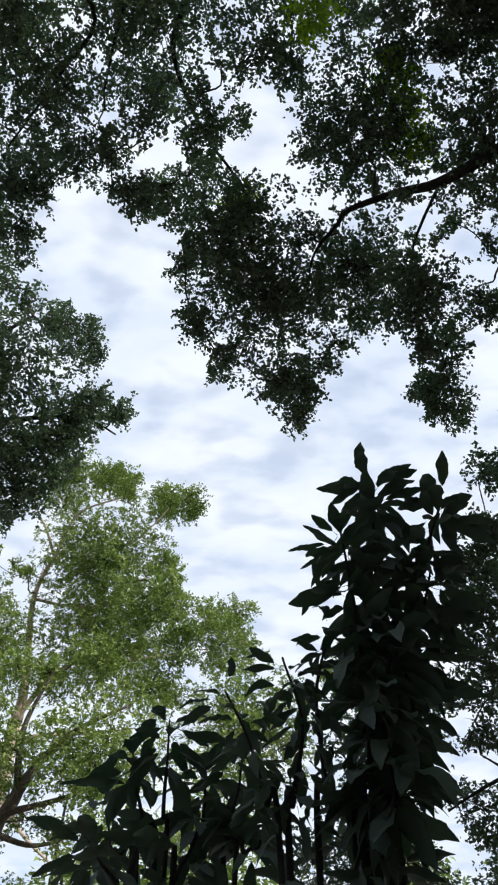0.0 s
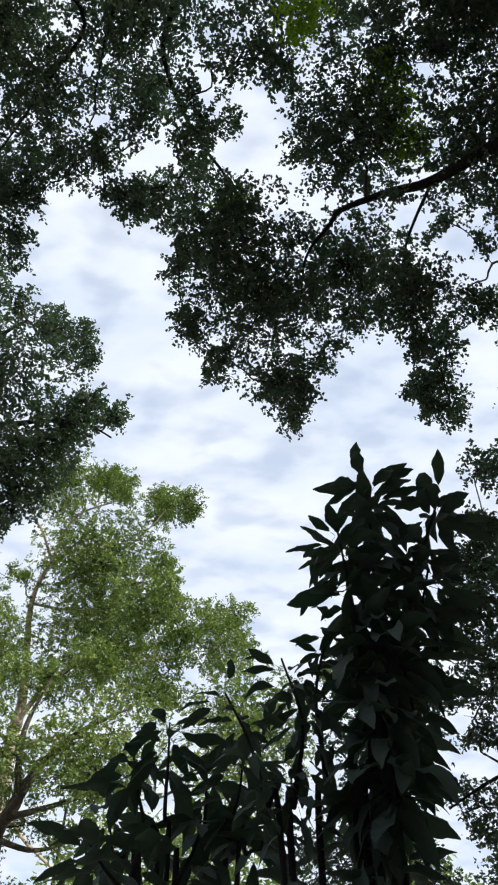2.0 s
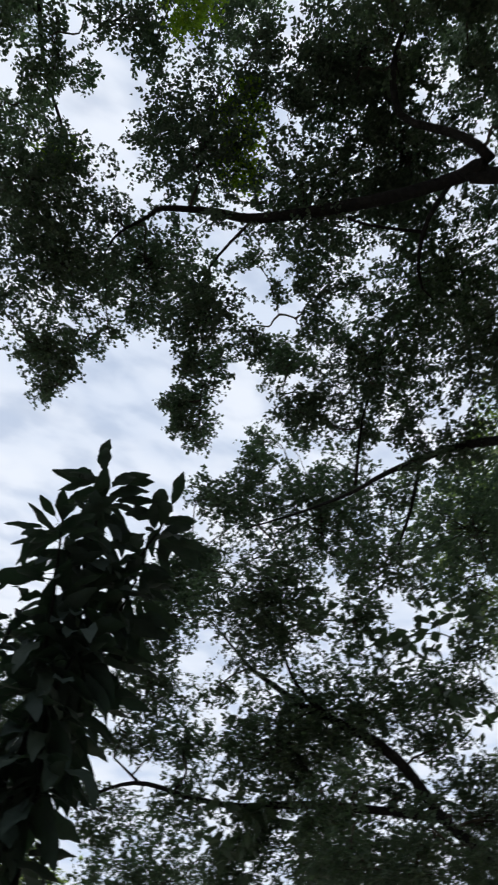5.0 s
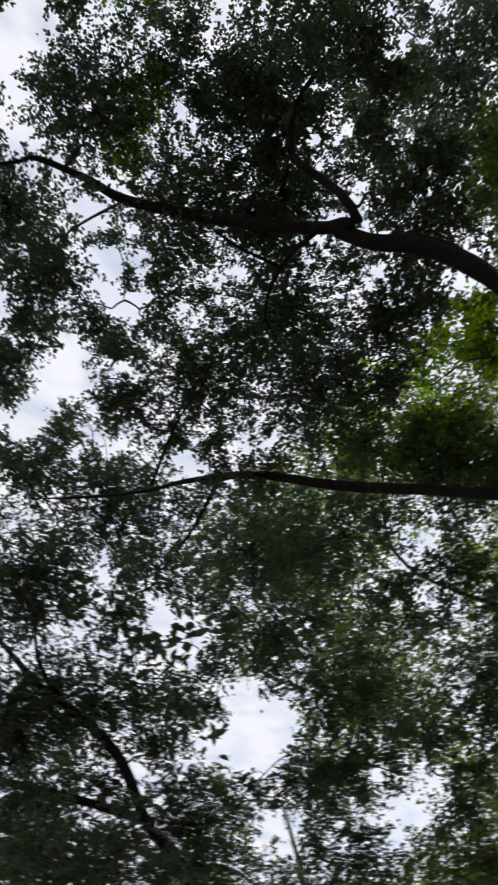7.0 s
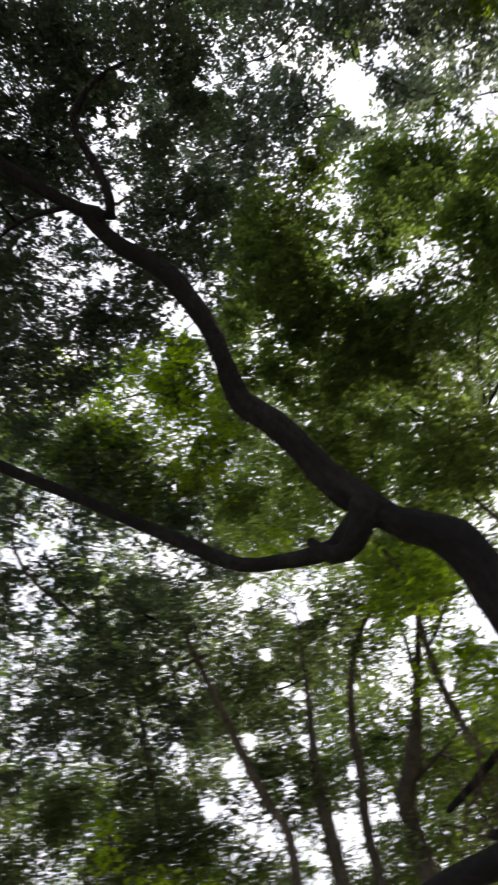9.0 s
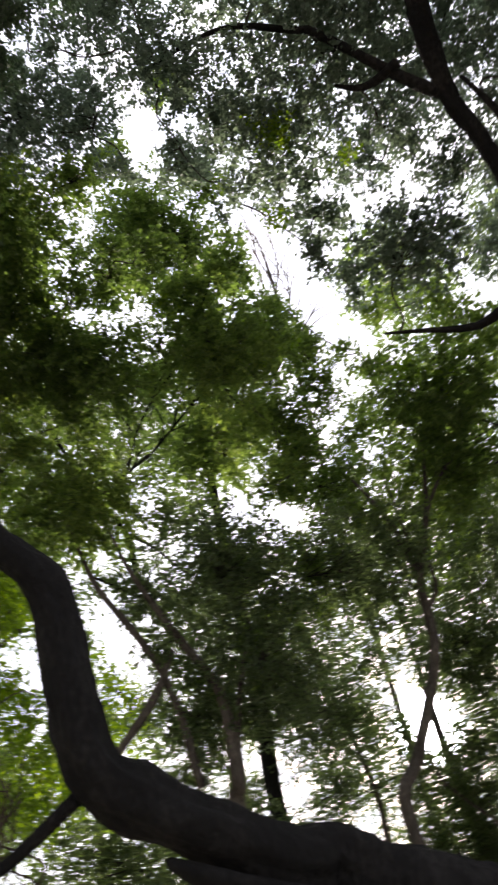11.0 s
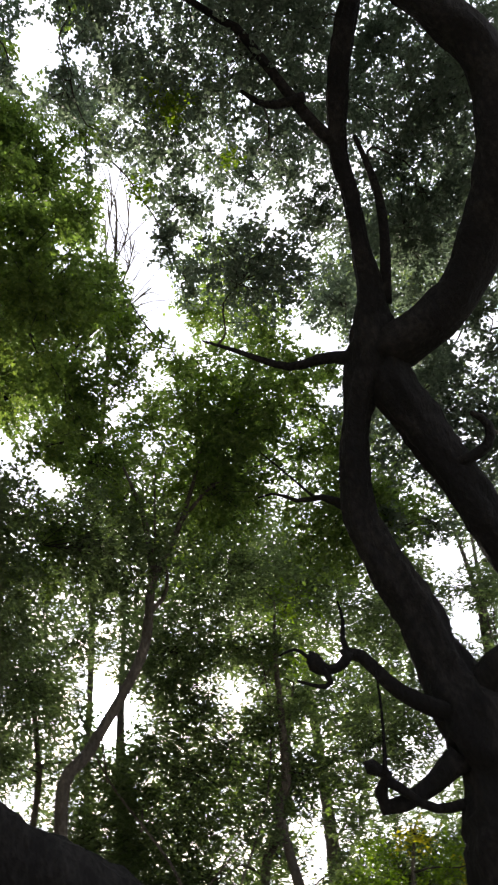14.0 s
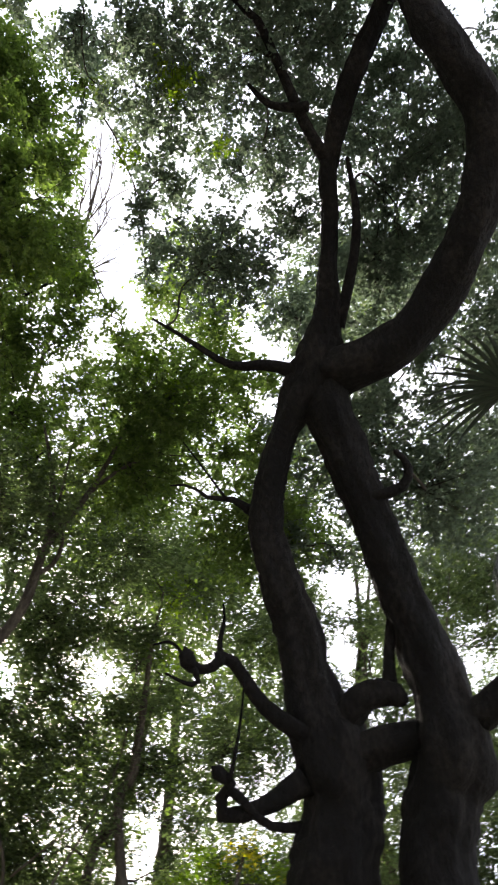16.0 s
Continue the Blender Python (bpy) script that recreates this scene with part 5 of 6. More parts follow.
tree('slender_tree', 'slender tree with a straight stem and dull green leaves',
     [(6.54, -10.06, -0.1, 0.17), (7.12, -9.25, 4.28, 0.068), (6.92, -9.17, 5.02, 0.065), (6.73, -9.01, 5.75, 0.052), (6.5, -8.78, 6.57, 0.031),
      (6.22, -8.57, 7.25, 0.013)],
     [],
     [[(5.02, -10.49, 6.21, 0.35), (7.59, -7.83, 6.51, 0.37), (7.13, -8.15, 6.7, 0.37), (7.64, -8.33, 6.09, 0.42), (6.88, -9.01, 6.02, 0.42), (8.09, -7.79, 5.7, 0.37), (6.75, -8.44, 6.74, 0.33), (6.39, -8.75, 6.71, 0.33), (6.04, -10.45, 5.63, 1.12), (6.29, -9.65, 4.38, 0.25), (6.46, -7.95, 7.8, 1.05), (6.47, -9.86, 8.08, 1.18),
       (6.48, -11.41, 3.81, 1.17), (6.5, -9.54, 3.96, 0.19), (6.98, -9.57, 5.21, 0.74), (7.04, -9.4, 6.68, 0.31), (7.17, -9.2, 5.88, 0.28),
       (7.28, -9.06, 5.99, 0.2), (7.55, -7.7, 6.85, 0.88), (7.59, -8.71, 5.56, 0.34), (8.41, -8.89, 5.59, 1.13)]],
     LEAF_MID, BARK_SLIM, 0.062, 0.6, 3.6, 18, 'slender woodland trees', 12)
tree('slender_tree', 'slim tree with light foliage behind the old trunks',
     [(4.33, -13.31, -0.1, 0.15), (4.91, -12.33, 6.2, 0.057), (4.63, -11.92, 7.4, 0.052), (4.46, -11.51, 8.3, 0.033), (4.37, -11.15, 8.94, 0.019)],
     [],
     [[(2.04, -11.78, 6.6, 0.36), (2.1, -11.59, 8.05, 1.17), (2.58, -13.06, 5.85, 1.22), (2.6, -11.82, 6.96, 0.28), (2.62, -12.28, 4.42, 0.2),
       (3.54, -12.08, 8.03, 1.04), (3.64, -11.34, 6.51, 0.61), (3.96, -10.82, 8.57, 0.49), (4.02, -13.35, 3.9, 1.24), (4.06, -12.36, 5.27, 1.18),
       (4.13, -10.67, 7.23, 0.36), (4.18, -10.11, 8.04, 0.2), (4.52, -11.88, 6.64, 0.38), (4.59, -12.08, 7.29, 0.22), (4.81, -10.76, 7.41, 0.28),
       (4.82, -10.63, 6.72, 0.27), (5.09, -11.71, 5.88, 0.49), (5.16, -11.99, 4.22, 1.17), (5.24, -11.22, 8.18, 0.39), (5.8, -10.99, 7.47, 0.82)]],
     LEAF_MID, BARK_SLIM, 0.065, 0.6, 3.4, 19, 'slender woodland trees', 12)
tree('slender_tree', 'slender tree with a slanting forked top and bright green leaves',
     [(10, 0, -0.1, 0.12), (9.34, -0.1, 4.93, 0.061), (9.07, -0.23, 5.61, 0.057), (8.83, -0.33, 6.33, 0.048), (8.46, -0.6, 6.94, 0.037),
      (8.26, -1.03, 7.37, 0.031), (8.08, -1.6, 7.66, 0.02), (7.96, -2.06, 7.86, 0.009)],
     [],
     [[(8.07, -0.19, 8.9, 0.96), (8.41, -0.84, 6.85, 0.21), (8.44, -1.5, 8.03, 0.94)]],
     LEAF_GREEN, BARK_SLIM, 0.058, 0.52, 2.4, 23, 'slender woodland trees', 12)
tree('slender_tree', 'very thin wavy-stemmed tree with leaves tinted as if backlit',
     [(9.62, -1.87, -0.1, 0.06), (9.03, -1.67, 4.74, 0.047), (8.76, -1.5, 5.51, 0.05), (8.48, -1.38, 6.36, 0.044), (8.07, -1.41, 7.03, 0.034),
      (7.93, -1.42, 7.4, 0.024), (7.7, -1.24, 7.75, 0.014)],
     [[(8.07, -1.41, 7.03, 0.024), (7.97, -1.98, 6.99, 0.017)],
      [(7.98, -1.35, 6.42, 0.018), (7.88, -1.51, 6.54, 0.016), (7.75, -1.65, 6.70, 0.014), (7.60, -1.94, 6.82, 0.008)],
      [(7.79, -1.37, 6.91, 0.018), (7.64, -1.49, 7.10, 0.015), (7.41, -1.54, 7.40, 0.008)],
      [(7.78, -1.38, 7.10, 0.018), (7.60, -1.26, 7.38, 0.014), (7.42, -1.17, 7.62, 0.008)],
      [(8.08, -1.34, 5.83, 0.01), (7.80, -1.81, 6.16, 0.008), (7.83, -2.06, 5.99, 0.005)]],
     [[(7.28, -1.56, 6.88, 0.21), (7.4, -1.36, 6.76, 0.16), (7.46, -1.17, 6.9, 0.15), (7.18, -1.72, 6.96, 0.13), (7.47, -1.62, 6.77, 0.11), (8.01, -1.86, 6.39, 0.14), (7.59, -0.79, 6.79, 0.1), (7.5, -0.96, 6.89, 0.11), (7.83, -2.41, 6.42, 0.35), (8.09, -2.99, 6.28, 0.28), (8.24, -2.93, 6.78, 0.16), (8.43, -1.68, 6.85, 0.28), (8.61, -1.91, 6.67, 0.16),
       (8.71, -1.47, 6.39, 0.48), (9.32, -2.71, 6.11, 0.94)]],
     LEAF_BACKLIT_TINT, BARK_SLIM, 0.07, 0.52, 1.7, 24, 'slender woodland trees', 12)
tree('slender_tree', 'thin tree with leaves tinted as if backlit under dark boughs',
     [(9.61, 2.76, -0.1, 0.1), (8.81, 2.06, 5.16, 0.034), (8.15, 1.93, 6.16, 0.029), (7.34, 1.89, 7.06, 0.023), (6.14, 2.66, 7.75, 0.018),
      (5.36, 1.98, 8.42, 0.012), (4.93, 1.66, 8.83, 0.006)],
     [],
     [[(6.2, 1.57, 4.15, 0.16), (6.29, 1.46, 3.99, 0.18), (6.04, 1.79, 4.38, 0.08), (6.14, 1.84, 4.62, 0.08), (5.64, -0.14, 6.55, 0.13), (6.21, 1.77, 3.98, 0.12), (4.88, 1.78, 8.83, 0.31), (5.12, 1.41, 8.75, 0.27), (4.83, 2.2, 8.75, 0.21), (4.9, 1.54, 9.12, 0.18), (5, 1.39, 8.9, 0.25), (5.29, 1.15, 8.78, 0.14), (5.44, 0.4, 8.44, 0.77), (6.01, 0.42, 7.81, 0.14)]],
     LEAF_BACKLIT_TINT, BARK_SLIM, 0.062, 0.55, 1.4, 25, 'slender woodland trees', 12)
tree('shaded_tree', 'shaded leafy tree with dull green foliage below the sunlit one',
     [(-4.88, 14.18, -0.1, 0.15), (-4.17, 12.49, 8.78, 0.133), (-3.89, 12.02, 9.68, 0.102), (-3.44, 11.67, 10.37, 0.072), (-2.86, 11.45, 10.86, 0.046),
      (-2.04, 11.32, 11.23, 0.02)],
     [[(-3.89, 12.02, 9.68, 0.061), (-3.22, 12.07, 9.91, 0.046), (-2.34, 12.05, 10.22, 0.02)],
      [(-3.75, 11.86, 9.98, 0.061), (-3.75, 11.29, 10.73, 0.046), (-3.36, 10.83, 11.41, 0.02)],
      [(-3.93, 12.19, 9.4, 0.051), (-3.41, 12.39, 9.34, 0.036), (-2.82, 12.41, 9.54, 0.015)]],
     [[(-4.75, 11.69, 10.57, 1.35), (-2.63, 11.12, 12.07, 0.63), (-2.08, 10.18, 13.1, 0.4), (-1.64, 10.59, 12.8, 0.46), (-2.24, 10.61, 12.67, 0.4), (-1.44, 10.23, 13.16, 0.3), (-1.14, 10.91, 12.55, 0.32), (-1.8, 11.51, 11.83, 0.58), (-3.48, 11.16, 11.78, 0.53), (-1.26, 11.11, 12.33, 0.36), (-4.05, 10.96, 11.78, 0.42), (-4.43, 13.22, 9.9, 0.25), (-4.33, 12.94, 8.58, 0.91), (-3.71, 12.85, 10.09, 0.33), (-3.55, 13.86, 9.15, 0.59),
       (-3.02, 11.99, 9.3, 0.3), (-2.48, 11.4, 10.32, 1.27), (-0.02, 12.26, 11.52, 1.38),
       (0.54, 12.56, 8.17, 0.3)]],
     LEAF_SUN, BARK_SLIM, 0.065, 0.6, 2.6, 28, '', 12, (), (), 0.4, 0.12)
BARE_TOP = [(13.21, -10.7, -0.1, 0.08), (10.71, -9.08, 11.2, 0.052), (9.25, -8.15, 13.34, 0.046), (8.17, -7.39, 14.6, 0.035), (7.44, -6.91, 15.29, 0.023),
      (6.97, -6.49, 15.74, 0.012)]
BARE_LIMBS = [[(8.24, -7.45, 14.52, 0.023), (7.72, -7.39, 14.87, 0.017), (7.21, -7.18, 15.27, 0.012)],
      [(8.02, -7.3, 14.74, 0.023), (7.77, -6.92, 15.1, 0.017), (7.37, -6.56, 15.5, 0.012)],
      [(7.73, -7.11, 15.02, 0.017), (7.32, -7.05, 15.28, 0.012), (6.98, -6.83, 15.57, 0.009)],
      [(8.52, -7.63, 14.22, 0.023), (7.97, -7.77, 14.5, 0.017), (7.54, -7.89, 14.69, 0.012)],
      [(7.52, -6.94, 15.23, 0.017), (7.32, -6.63, 15.5, 0.012), (7.08, -6.49, 15.68, 0.009)]]
tree('bare_tree', 'thin leafless treetop standing in a bright gap',
     BARE_TOP,
     BARE_LIMBS + fine_twigs([BARE_TOP[2:]] + BARE_LIMBS, 46, 1.0, 31),
     [],
     LEAF_MID, BARK_SLIM, 0.06, 0.5, 2.0, 27)
tree('woodland_tree', 'straight-stemmed woodland tree with dense dark foliage',
     [(12.14, 8.82, -0.1, 0.17), (11.85, 8.8, 3.67, 0.14), (11.99, 8.78, 6.12, 0.09), (11.42, 8.78, 9.79, 0.02)],
     [],
     [[(8.22, 6.21, 12.24, 1.43), (9.31, 7.25, 11.26, 0.59), (9.43, 8.42, 7.51, 0.98), (9.79, 5.68, 11.21, 1.43), (10.57, 9.46, 9.81, 0.63),
       (11.2, 7.97, 6.95, 1.42), (11.83, 7.89, 9.75, 0.86)]],
     LEAF_MID, BARK_SLIM, 0.095, 0.6, 2.6, 30, 'woodland trees', 12)
tree('woodland_tree', 'woodland tree with soft yellow-green foliage',
     [(15.19, 6.45, -0.1, 0.17), (15.26, 6.69, 4.46, 0.14), (15.23, 7.11, 7.42, 0.09), (15.38, 7.05, 11.88, 0.02)],
     [],
     [[(10.67, 5.09, 14.85, 1.71), (11.77, 3.69, 12.21, 0.63), (12.34, 5.25, 8.85, 0.8), (12.43, 6.73, 11.26, 1.65), (14.19, 4.55, 9.13, 1.17),
       (14.62, 7.18, 7.84, 1.68), (15.96, 4.92, 7.37, 1.71)]],
     LEAF_GREEN, BARK_SLIM, 0.095, 0.6, 2.6, 31, 'woodland trees', 12)
tree('woodland_tree', 'tall thin tree among the woodland',
     [(17.73, 3.13, -0.1, 0.17), (17.7, 3.13, 4.73, 0.14), (17.71, 3.13, 7.89, 0.09), (17.65, 3.13, 12.62, 0.02)],
     [],
     [[(12.5, 2.96, 15.78, 1.84), (13.47, 1.92, 11.57, 0.89), (14.14, 3.19, 13.64, 0.99), (15.39, 4.17, 12.33, 1.85), (15.44, 3.23, 9.08, 0.67),
       (15.57, 1.01, 7.13, 0.87), (16.45, 2.1, 11.01, 1.34), (16.83, 3.01, 7.47, 1.75)]],
     LEAF_MID, BARK_SLIM, 0.096, 0.6, 2.8, 32, 'woodland trees', 12)
tree('woodland_tree', 'straight-stemmed woodland tree with dense dark foliage',
     [(14.98, -0.79, -0.1, 0.17), (14.73, -0.84, 4.09, 0.14), (14.86, -0.94, 6.82, 0.09), (14.36, -0.93, 10.9, 0.02)],
     [],
     [[(10.1, -1.36, 11.61, 0.55), (10.29, -0.44, 13.63, 1.11), (10.61, 0.28, 11.54, 1.4), (13.21, -1.62, 7.47, 1.4), (13.25, -0.08, 9.57, 1.49),
       (13.82, 0.56, 8.18, 0.8), (15.55, -1.09, 6.1, 1.57)]],
     LEAF_MID, BARK_SLIM, 0.096, 0.6, 2.8, 33, 'woodland trees', 12)
tree('woodland_tree', 'woodland tree with soft yellow-green foliage',
     [(15.86, -4.55, -0.1, 0.17), (15.94, -4.76, 4.05, 0.14), (15.9, -5.14, 6.75, 0.09), (16.07, -5.09, 10.8, 0.02)],
     [],
     [[(10.42, -3.01, 13.42, 1.55), (12.93, -3.92, 13.5, 1.74), (13.43, -5.54, 6.97, 0.81), (13.48, -4.5, 8.81, 1.12), (13.7, -2.43, 12, 1.68),
       (13.82, -2.36, 9.46, 0.62), (15.21, -4.63, 5.75, 1.59), (16.03, -3.88, 8.43, 1.72)]],
     LEAF_GREEN, BARK_SLIM, 0.096, 0.6, 2.8, 34, 'woodland trees', 12)
tree('woodland_tree', 'tall thin tree among the woodland',
     [(15.74, -8.73, -0.1, 0.17), (15.55, -8.57, 4.26, 0.14), (15.65, -8.29, 7.09, 0.09), (15.26, -8.33, 11.35, 0.02)],
     [],
     [[(10.52, -5.24, 14.19, 1.66), (10.83, -7.27, 14.06, 1.26), (11.7, -6.4, 12.63, 0.67), (12.72, -8.53, 9.36, 1.66), (13.46, -7.02, 11.53, 1.75),
       (13.77, -9.3, 7.43, 0.68), (13.95, -9.26, 5.79, 0.91), (13.98, -6.83, 9.2, 1.21), (15.39, -7.51, 6.14, 1.71)]],
     LEAF_MID, BARK_SLIM, 0.096, 0.6, 2.8, 35, 'woodland trees', 12)
tree('woodland_tree', 'straight-stemmed woodland tree with dense dark foliage',
     [(11.15, -10.04, -0.1, 0.17), (11, -9.99, 3.89, 0.14), (11.08, -9.92, 6.49, 0.09), (10.79, -9.93, 10.38, 0.02)],
     [],
     [[(7.8, -5.95, 12.97, 1.05), (8.56, -8.87, 7.77, 0.97), (9.1, -8.16, 11.21, 0.82), (9.54, -9.39, 6.99, 0.56), (10.01, -9.65, 3.65, 1.36),
       (10.06, -8.75, 10, 1.52), (10.59, -9.42, 5.43, 1.42), (12.07, -9.19, 7.65, 0.86)]],
     LEAF_MID, BARK_SLIM, 0.096, 0.6, 2.8, 36, 'woodland trees', 12)
tree('woodland_tree', 'woodland tree with soft yellow-green foliage',
     [(9.46, -13.52, -0.1, 0.17), (9.49, -13.6, 4.49, 0.14), (9.48, -13.74, 7.49, 0.09), (9.52, -13.72, 11.98, 0.02)],
     [],
     [[(6.56, -9.29, 14.97, 1.23), (7.92, -10.71, 13.26, 1.71), (8.33, -9.79, 10.31, 1.5), (8.46, -13.8, 8.02, 1.68), (8.49, -12.8, 5.94, 0.61),
       (8.54, -14.69, 4.27, 1.66), (9, -12.9, 10.33, 1.73), (9.62, -11.94, 4.25, 0.82), (9.67, -11.23, 5.96, 1.49)]],
     LEAF_GREEN, BARK_SLIM, 0.096, 0.6, 2.8, 37, 'woodland trees', 12)
tree('woodland_tree', 'tall thin tree among the woodland',
     [(6.74, -16.69, -0.1, 0.17), (6.44, -16.64, 4.67, 0.14), (6.59, -16.56, 7.79, 0.09), (5.99, -16.57, 12.46, 0.02)],
     [],
     [[(4.43, -15.94, 6.81, 1.21), (4.79, -11.56, 15.58, 1.31), (4.89, -14.93, 9.13, 0.91), (5.6, -16.05, 8.52, 0.71), (5.63, -13.96, 14.22, 1.37),
       (6.63, -13, 11.67, 1.71), (7.42, -14.5, 9.62, 0.95), (7.56, -17.11, 5.83, 1.85)]],
     LEAF_MID, BARK_SLIM, 0.096, 0.6, 2.8, 38, 'woodland trees', 12)
tree('woodland_tree', 'straight-stemmed woodland tree with dense dark foliage',
     [(2.35, -14.82, -0.1, 0.17), (1.96, -14.74, 4, 0.14), (2.15, -14.62, 6.67, 0.09), (1.39, -14.64, 10.67, 0.02)],
     [],
     [[(0.21, -9.71, 13.14, 1.45), (0.97, -10.37, 11.14, 0.99), (2.37, -12.85, 10.89, 1.54), (2.45, -10, 13.34, 1.5), (2.45, -14.73, 8.46, 0.63),
       (2.6, -13.51, 6.64, 0.77), (3.07, -14.07, 4.76, 1.42), (3.37, -13.53, 9.65, 1.55)]],
     LEAF_MID, BARK_SLIM, 0.096, 0.6, 2.8, 39, 'woodland trees', 12)


tree('sunlit_sapling', 'small tree with leaves coloured yellow-green as if sunlit, behind the old trunk',
     [(5.91, -9.77, 2.46, 0.05), (5.81, -9.93, 3.25, 0.04), (5.81, -10.03, 3.76, 0.03), (5.70, -10.17, 4.29, 0.015)],
     [],
     [[(5.65, -9.99, 4.2, 0.13), (5.57, -10.05, 4.11, 0.11), (5.78, -9.91, 4.17, 0.1), (5.22, -10.33, 3.71, 0.13)]],
     LEAF_SUN_TINT, BARK_SLIM, 0.06, 0.6, 2.0, 41, '', 12, (), [(5.62, -10.51, 4.04, 0.3), (6.2, -9.92, 4.09, 0.33), (6.09, -10.06, 3.75, 0.38), (5.62, -10.36, 3.63, 0.36), (6.46, -9.83, 3.73, 0.33)])


# ---- thin understorey stems ----
def thin_tree(azimuth, distance, height, seed):
    rng = np.random.default_rng(seed)
    a = radians(azimuth)
    x, y = distance * math.sin(a), distance * math.cos(a)
    lean = rng.normal(0, 0.09, 2) * height
    bow = rng.normal(0, 0.05, (3, 2)) * height
    r = rng.uniform(0.018, 0.04)
    trunk = [(x, y, -0.1, r)] + [(x + lean[0] * u + b[0], y + lean[1] * u + b[1], height * u, r * (1.05 - 0.75 * u)) for u, b in zip((0.3, 0.55, 0.8), bow)]
    trunk.append((x + lean[0], y + lean[1], height, 0.006))
    limbs, clumps = [], []
    for k in range(4):
        u = rng.uniform(0.45, 0.9)
        start = np.array([np.interp(u, (0, 0.3, 0.55, 0.8, 1), [q[c] for q in trunk]) for c in range(3)])
        out = np.append(rng.normal(0, 0.5, 2), rng.uniform(0.3, 1.1)) * height * 0.13
        limbs.append([(*start, r * 0.5), (*(start + out * 0.5 + rng.normal(0, 0.05, 3)), r * 0.35), (*(start + out), 0.005)])
        clumps.append((*(start + out), rng.uniform(0.25, 0.45)))
    tree("thin_tree", THIN[seed % 3], trunk, limbs, [clumps], LEAF_LIT_TINT if seed % 4 == 0 else LEAF_MID, BARK_SLIM, 0.06, 0.6, 1.6, seed, "thin understorey trees", 9)


THIN = ["thin bare-stemmed understorey tree with sparse leaves", "thin wavy understorey tree in the shade of the wood", "slim young understorey tree with a few leafy twigs"]
understorey = random.Random(77)
for k in range(15):
    thin_tree(74 + 2.5 * k + understorey.uniform(-1, 1), understorey.uniform(8.5, 13), understorey.uniform(5, 8.5), 200 + k)
for k in range(12):
    thin_tree(116 + 4.2 * k + understorey.uniform(-1.5, 1.5), understorey.uniform(11, 16), understorey.uniform(5.5, 9), 230 + k)

# ---- woods all round, out of reach of the path ----
def far_woods(name, label, az0, az1, near, far, top, count, seed, leaf_mat, leaf):
    rng = np.random.default_rng(seed)
    root = tagged(new(name), label, "woods", kind="stuff")
    clumps, trunks = [], []
    for k in range(count):
        a, r = radians(rng.uniform(az0, az1)), rng.uniform(near, far)
        x, y, h = r * math.sin(a), r * math.cos(a), top * rng.uniform(0.6, 1.0)
        lean = rng.normal(0, 0.6, 2)
        trunks.append(tube(glide([(x, y, -0.2, 0.2), (x + lean[0] * 0.3, y + lean[1] * 0.3, h * 0.4, 0.15), (x + lean[0], y + lean[1], h * 0.9, 0.05)], 4), 8, 0.06, rng))
        for j in range(7):
            clumps.append((x + lean[0] + rng.normal(0, 1.5), y + lean[1] + rng.normal(0, 1.5), h * rng.uniform(0.25, 1.0), rng.uniform(1.0, 1.7)))
    v, t = merge(trunks)
    part("stem_growth", mesh_of("stem_growth", v, t, BARK_DARK), root, kind="stuff")
    b, w, u, axes = crown_arrays(clumps, leaf, 0.5, 1.2, rng)
    v, t = leaf_blades(b, w, u, leaf, leaf * 0.5, rng)
    part("foliage", mesh_of("foliage", v, t, leaf_mat, False), root, kind="stuff")


far_woods("far_woods", "dense green woodland standing behind the nearer trees", 55, 185, 22, 32, 7, 40, 21, LEAF_MID, 0.42)
# never in view: added to close the back, its height set by light wanted
far_woods("far_woods", "unseen woodland added behind the path to hold back low sky light", 190, 330, 14, 26, 7, 14, 22, LEAF_MID, 0.6)
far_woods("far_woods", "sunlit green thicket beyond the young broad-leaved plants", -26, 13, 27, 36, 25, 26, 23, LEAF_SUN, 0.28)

# ---- broad-leaved saplings ----
def leaf_mesh(name, length, width, curl, wave, mat, seed):
    """One large lance-shaped leaf with a midrib fold, wavy margins and a drawn-out tip, along +y, its upper side +z."""
    rng = np.random.default_rng(seed)
    steps, rows = 13, []
    phase, bend = rng.uniform(0, 6.28, 2), rng.normal(0, 0.05)
    for i in range(steps):
        u = i / (steps - 1)
        half = width * 0.5 * math.sin(math.pi * u ** 0.95) ** 0.6 * (1 - 0.35 * max(0, u - 0.7) / 0.3) if 0 < i < steps - 1 else 0.002
        y, z = length * (u - 0.12 * curl * u * u), -curl * length * u * u * 0.5
        x = bend * length * math.sin(math.pi * u)
        lip = [half * (0.28 + wave * math.sin(9 * u + p) + rng.normal(0, wave * 0.3)) for p in phase]
        wide = [half * (1 + 0.1 * math.sin(14 * u + p) + rng.normal(0, 0.05)) for p in phase]
        rows.append(((x - wide[0], y, z + lip[0]), (x, y, z), (x + wide[1], y, z + lip[1])))
    verts = np.array(rows).reshape(-1, 3)
    tris = []
    for i in range(steps - 1):
        a = 3 * i
        tris += [(a, a + 1, a + 4), (a, a + 4, a + 3), (a + 1, a + 2, a + 5), (a + 1, a + 5, a + 4)]
    k = len(verts)
    stalk = np.array([(-0.002, -0.05, 0), (0.002, -0.05, 0), (0, 0.02, 0.003)])
    return mesh_of(name, np.vstack([verts, stalk]), tris + [(k, k + 1, k + 2)], mat)


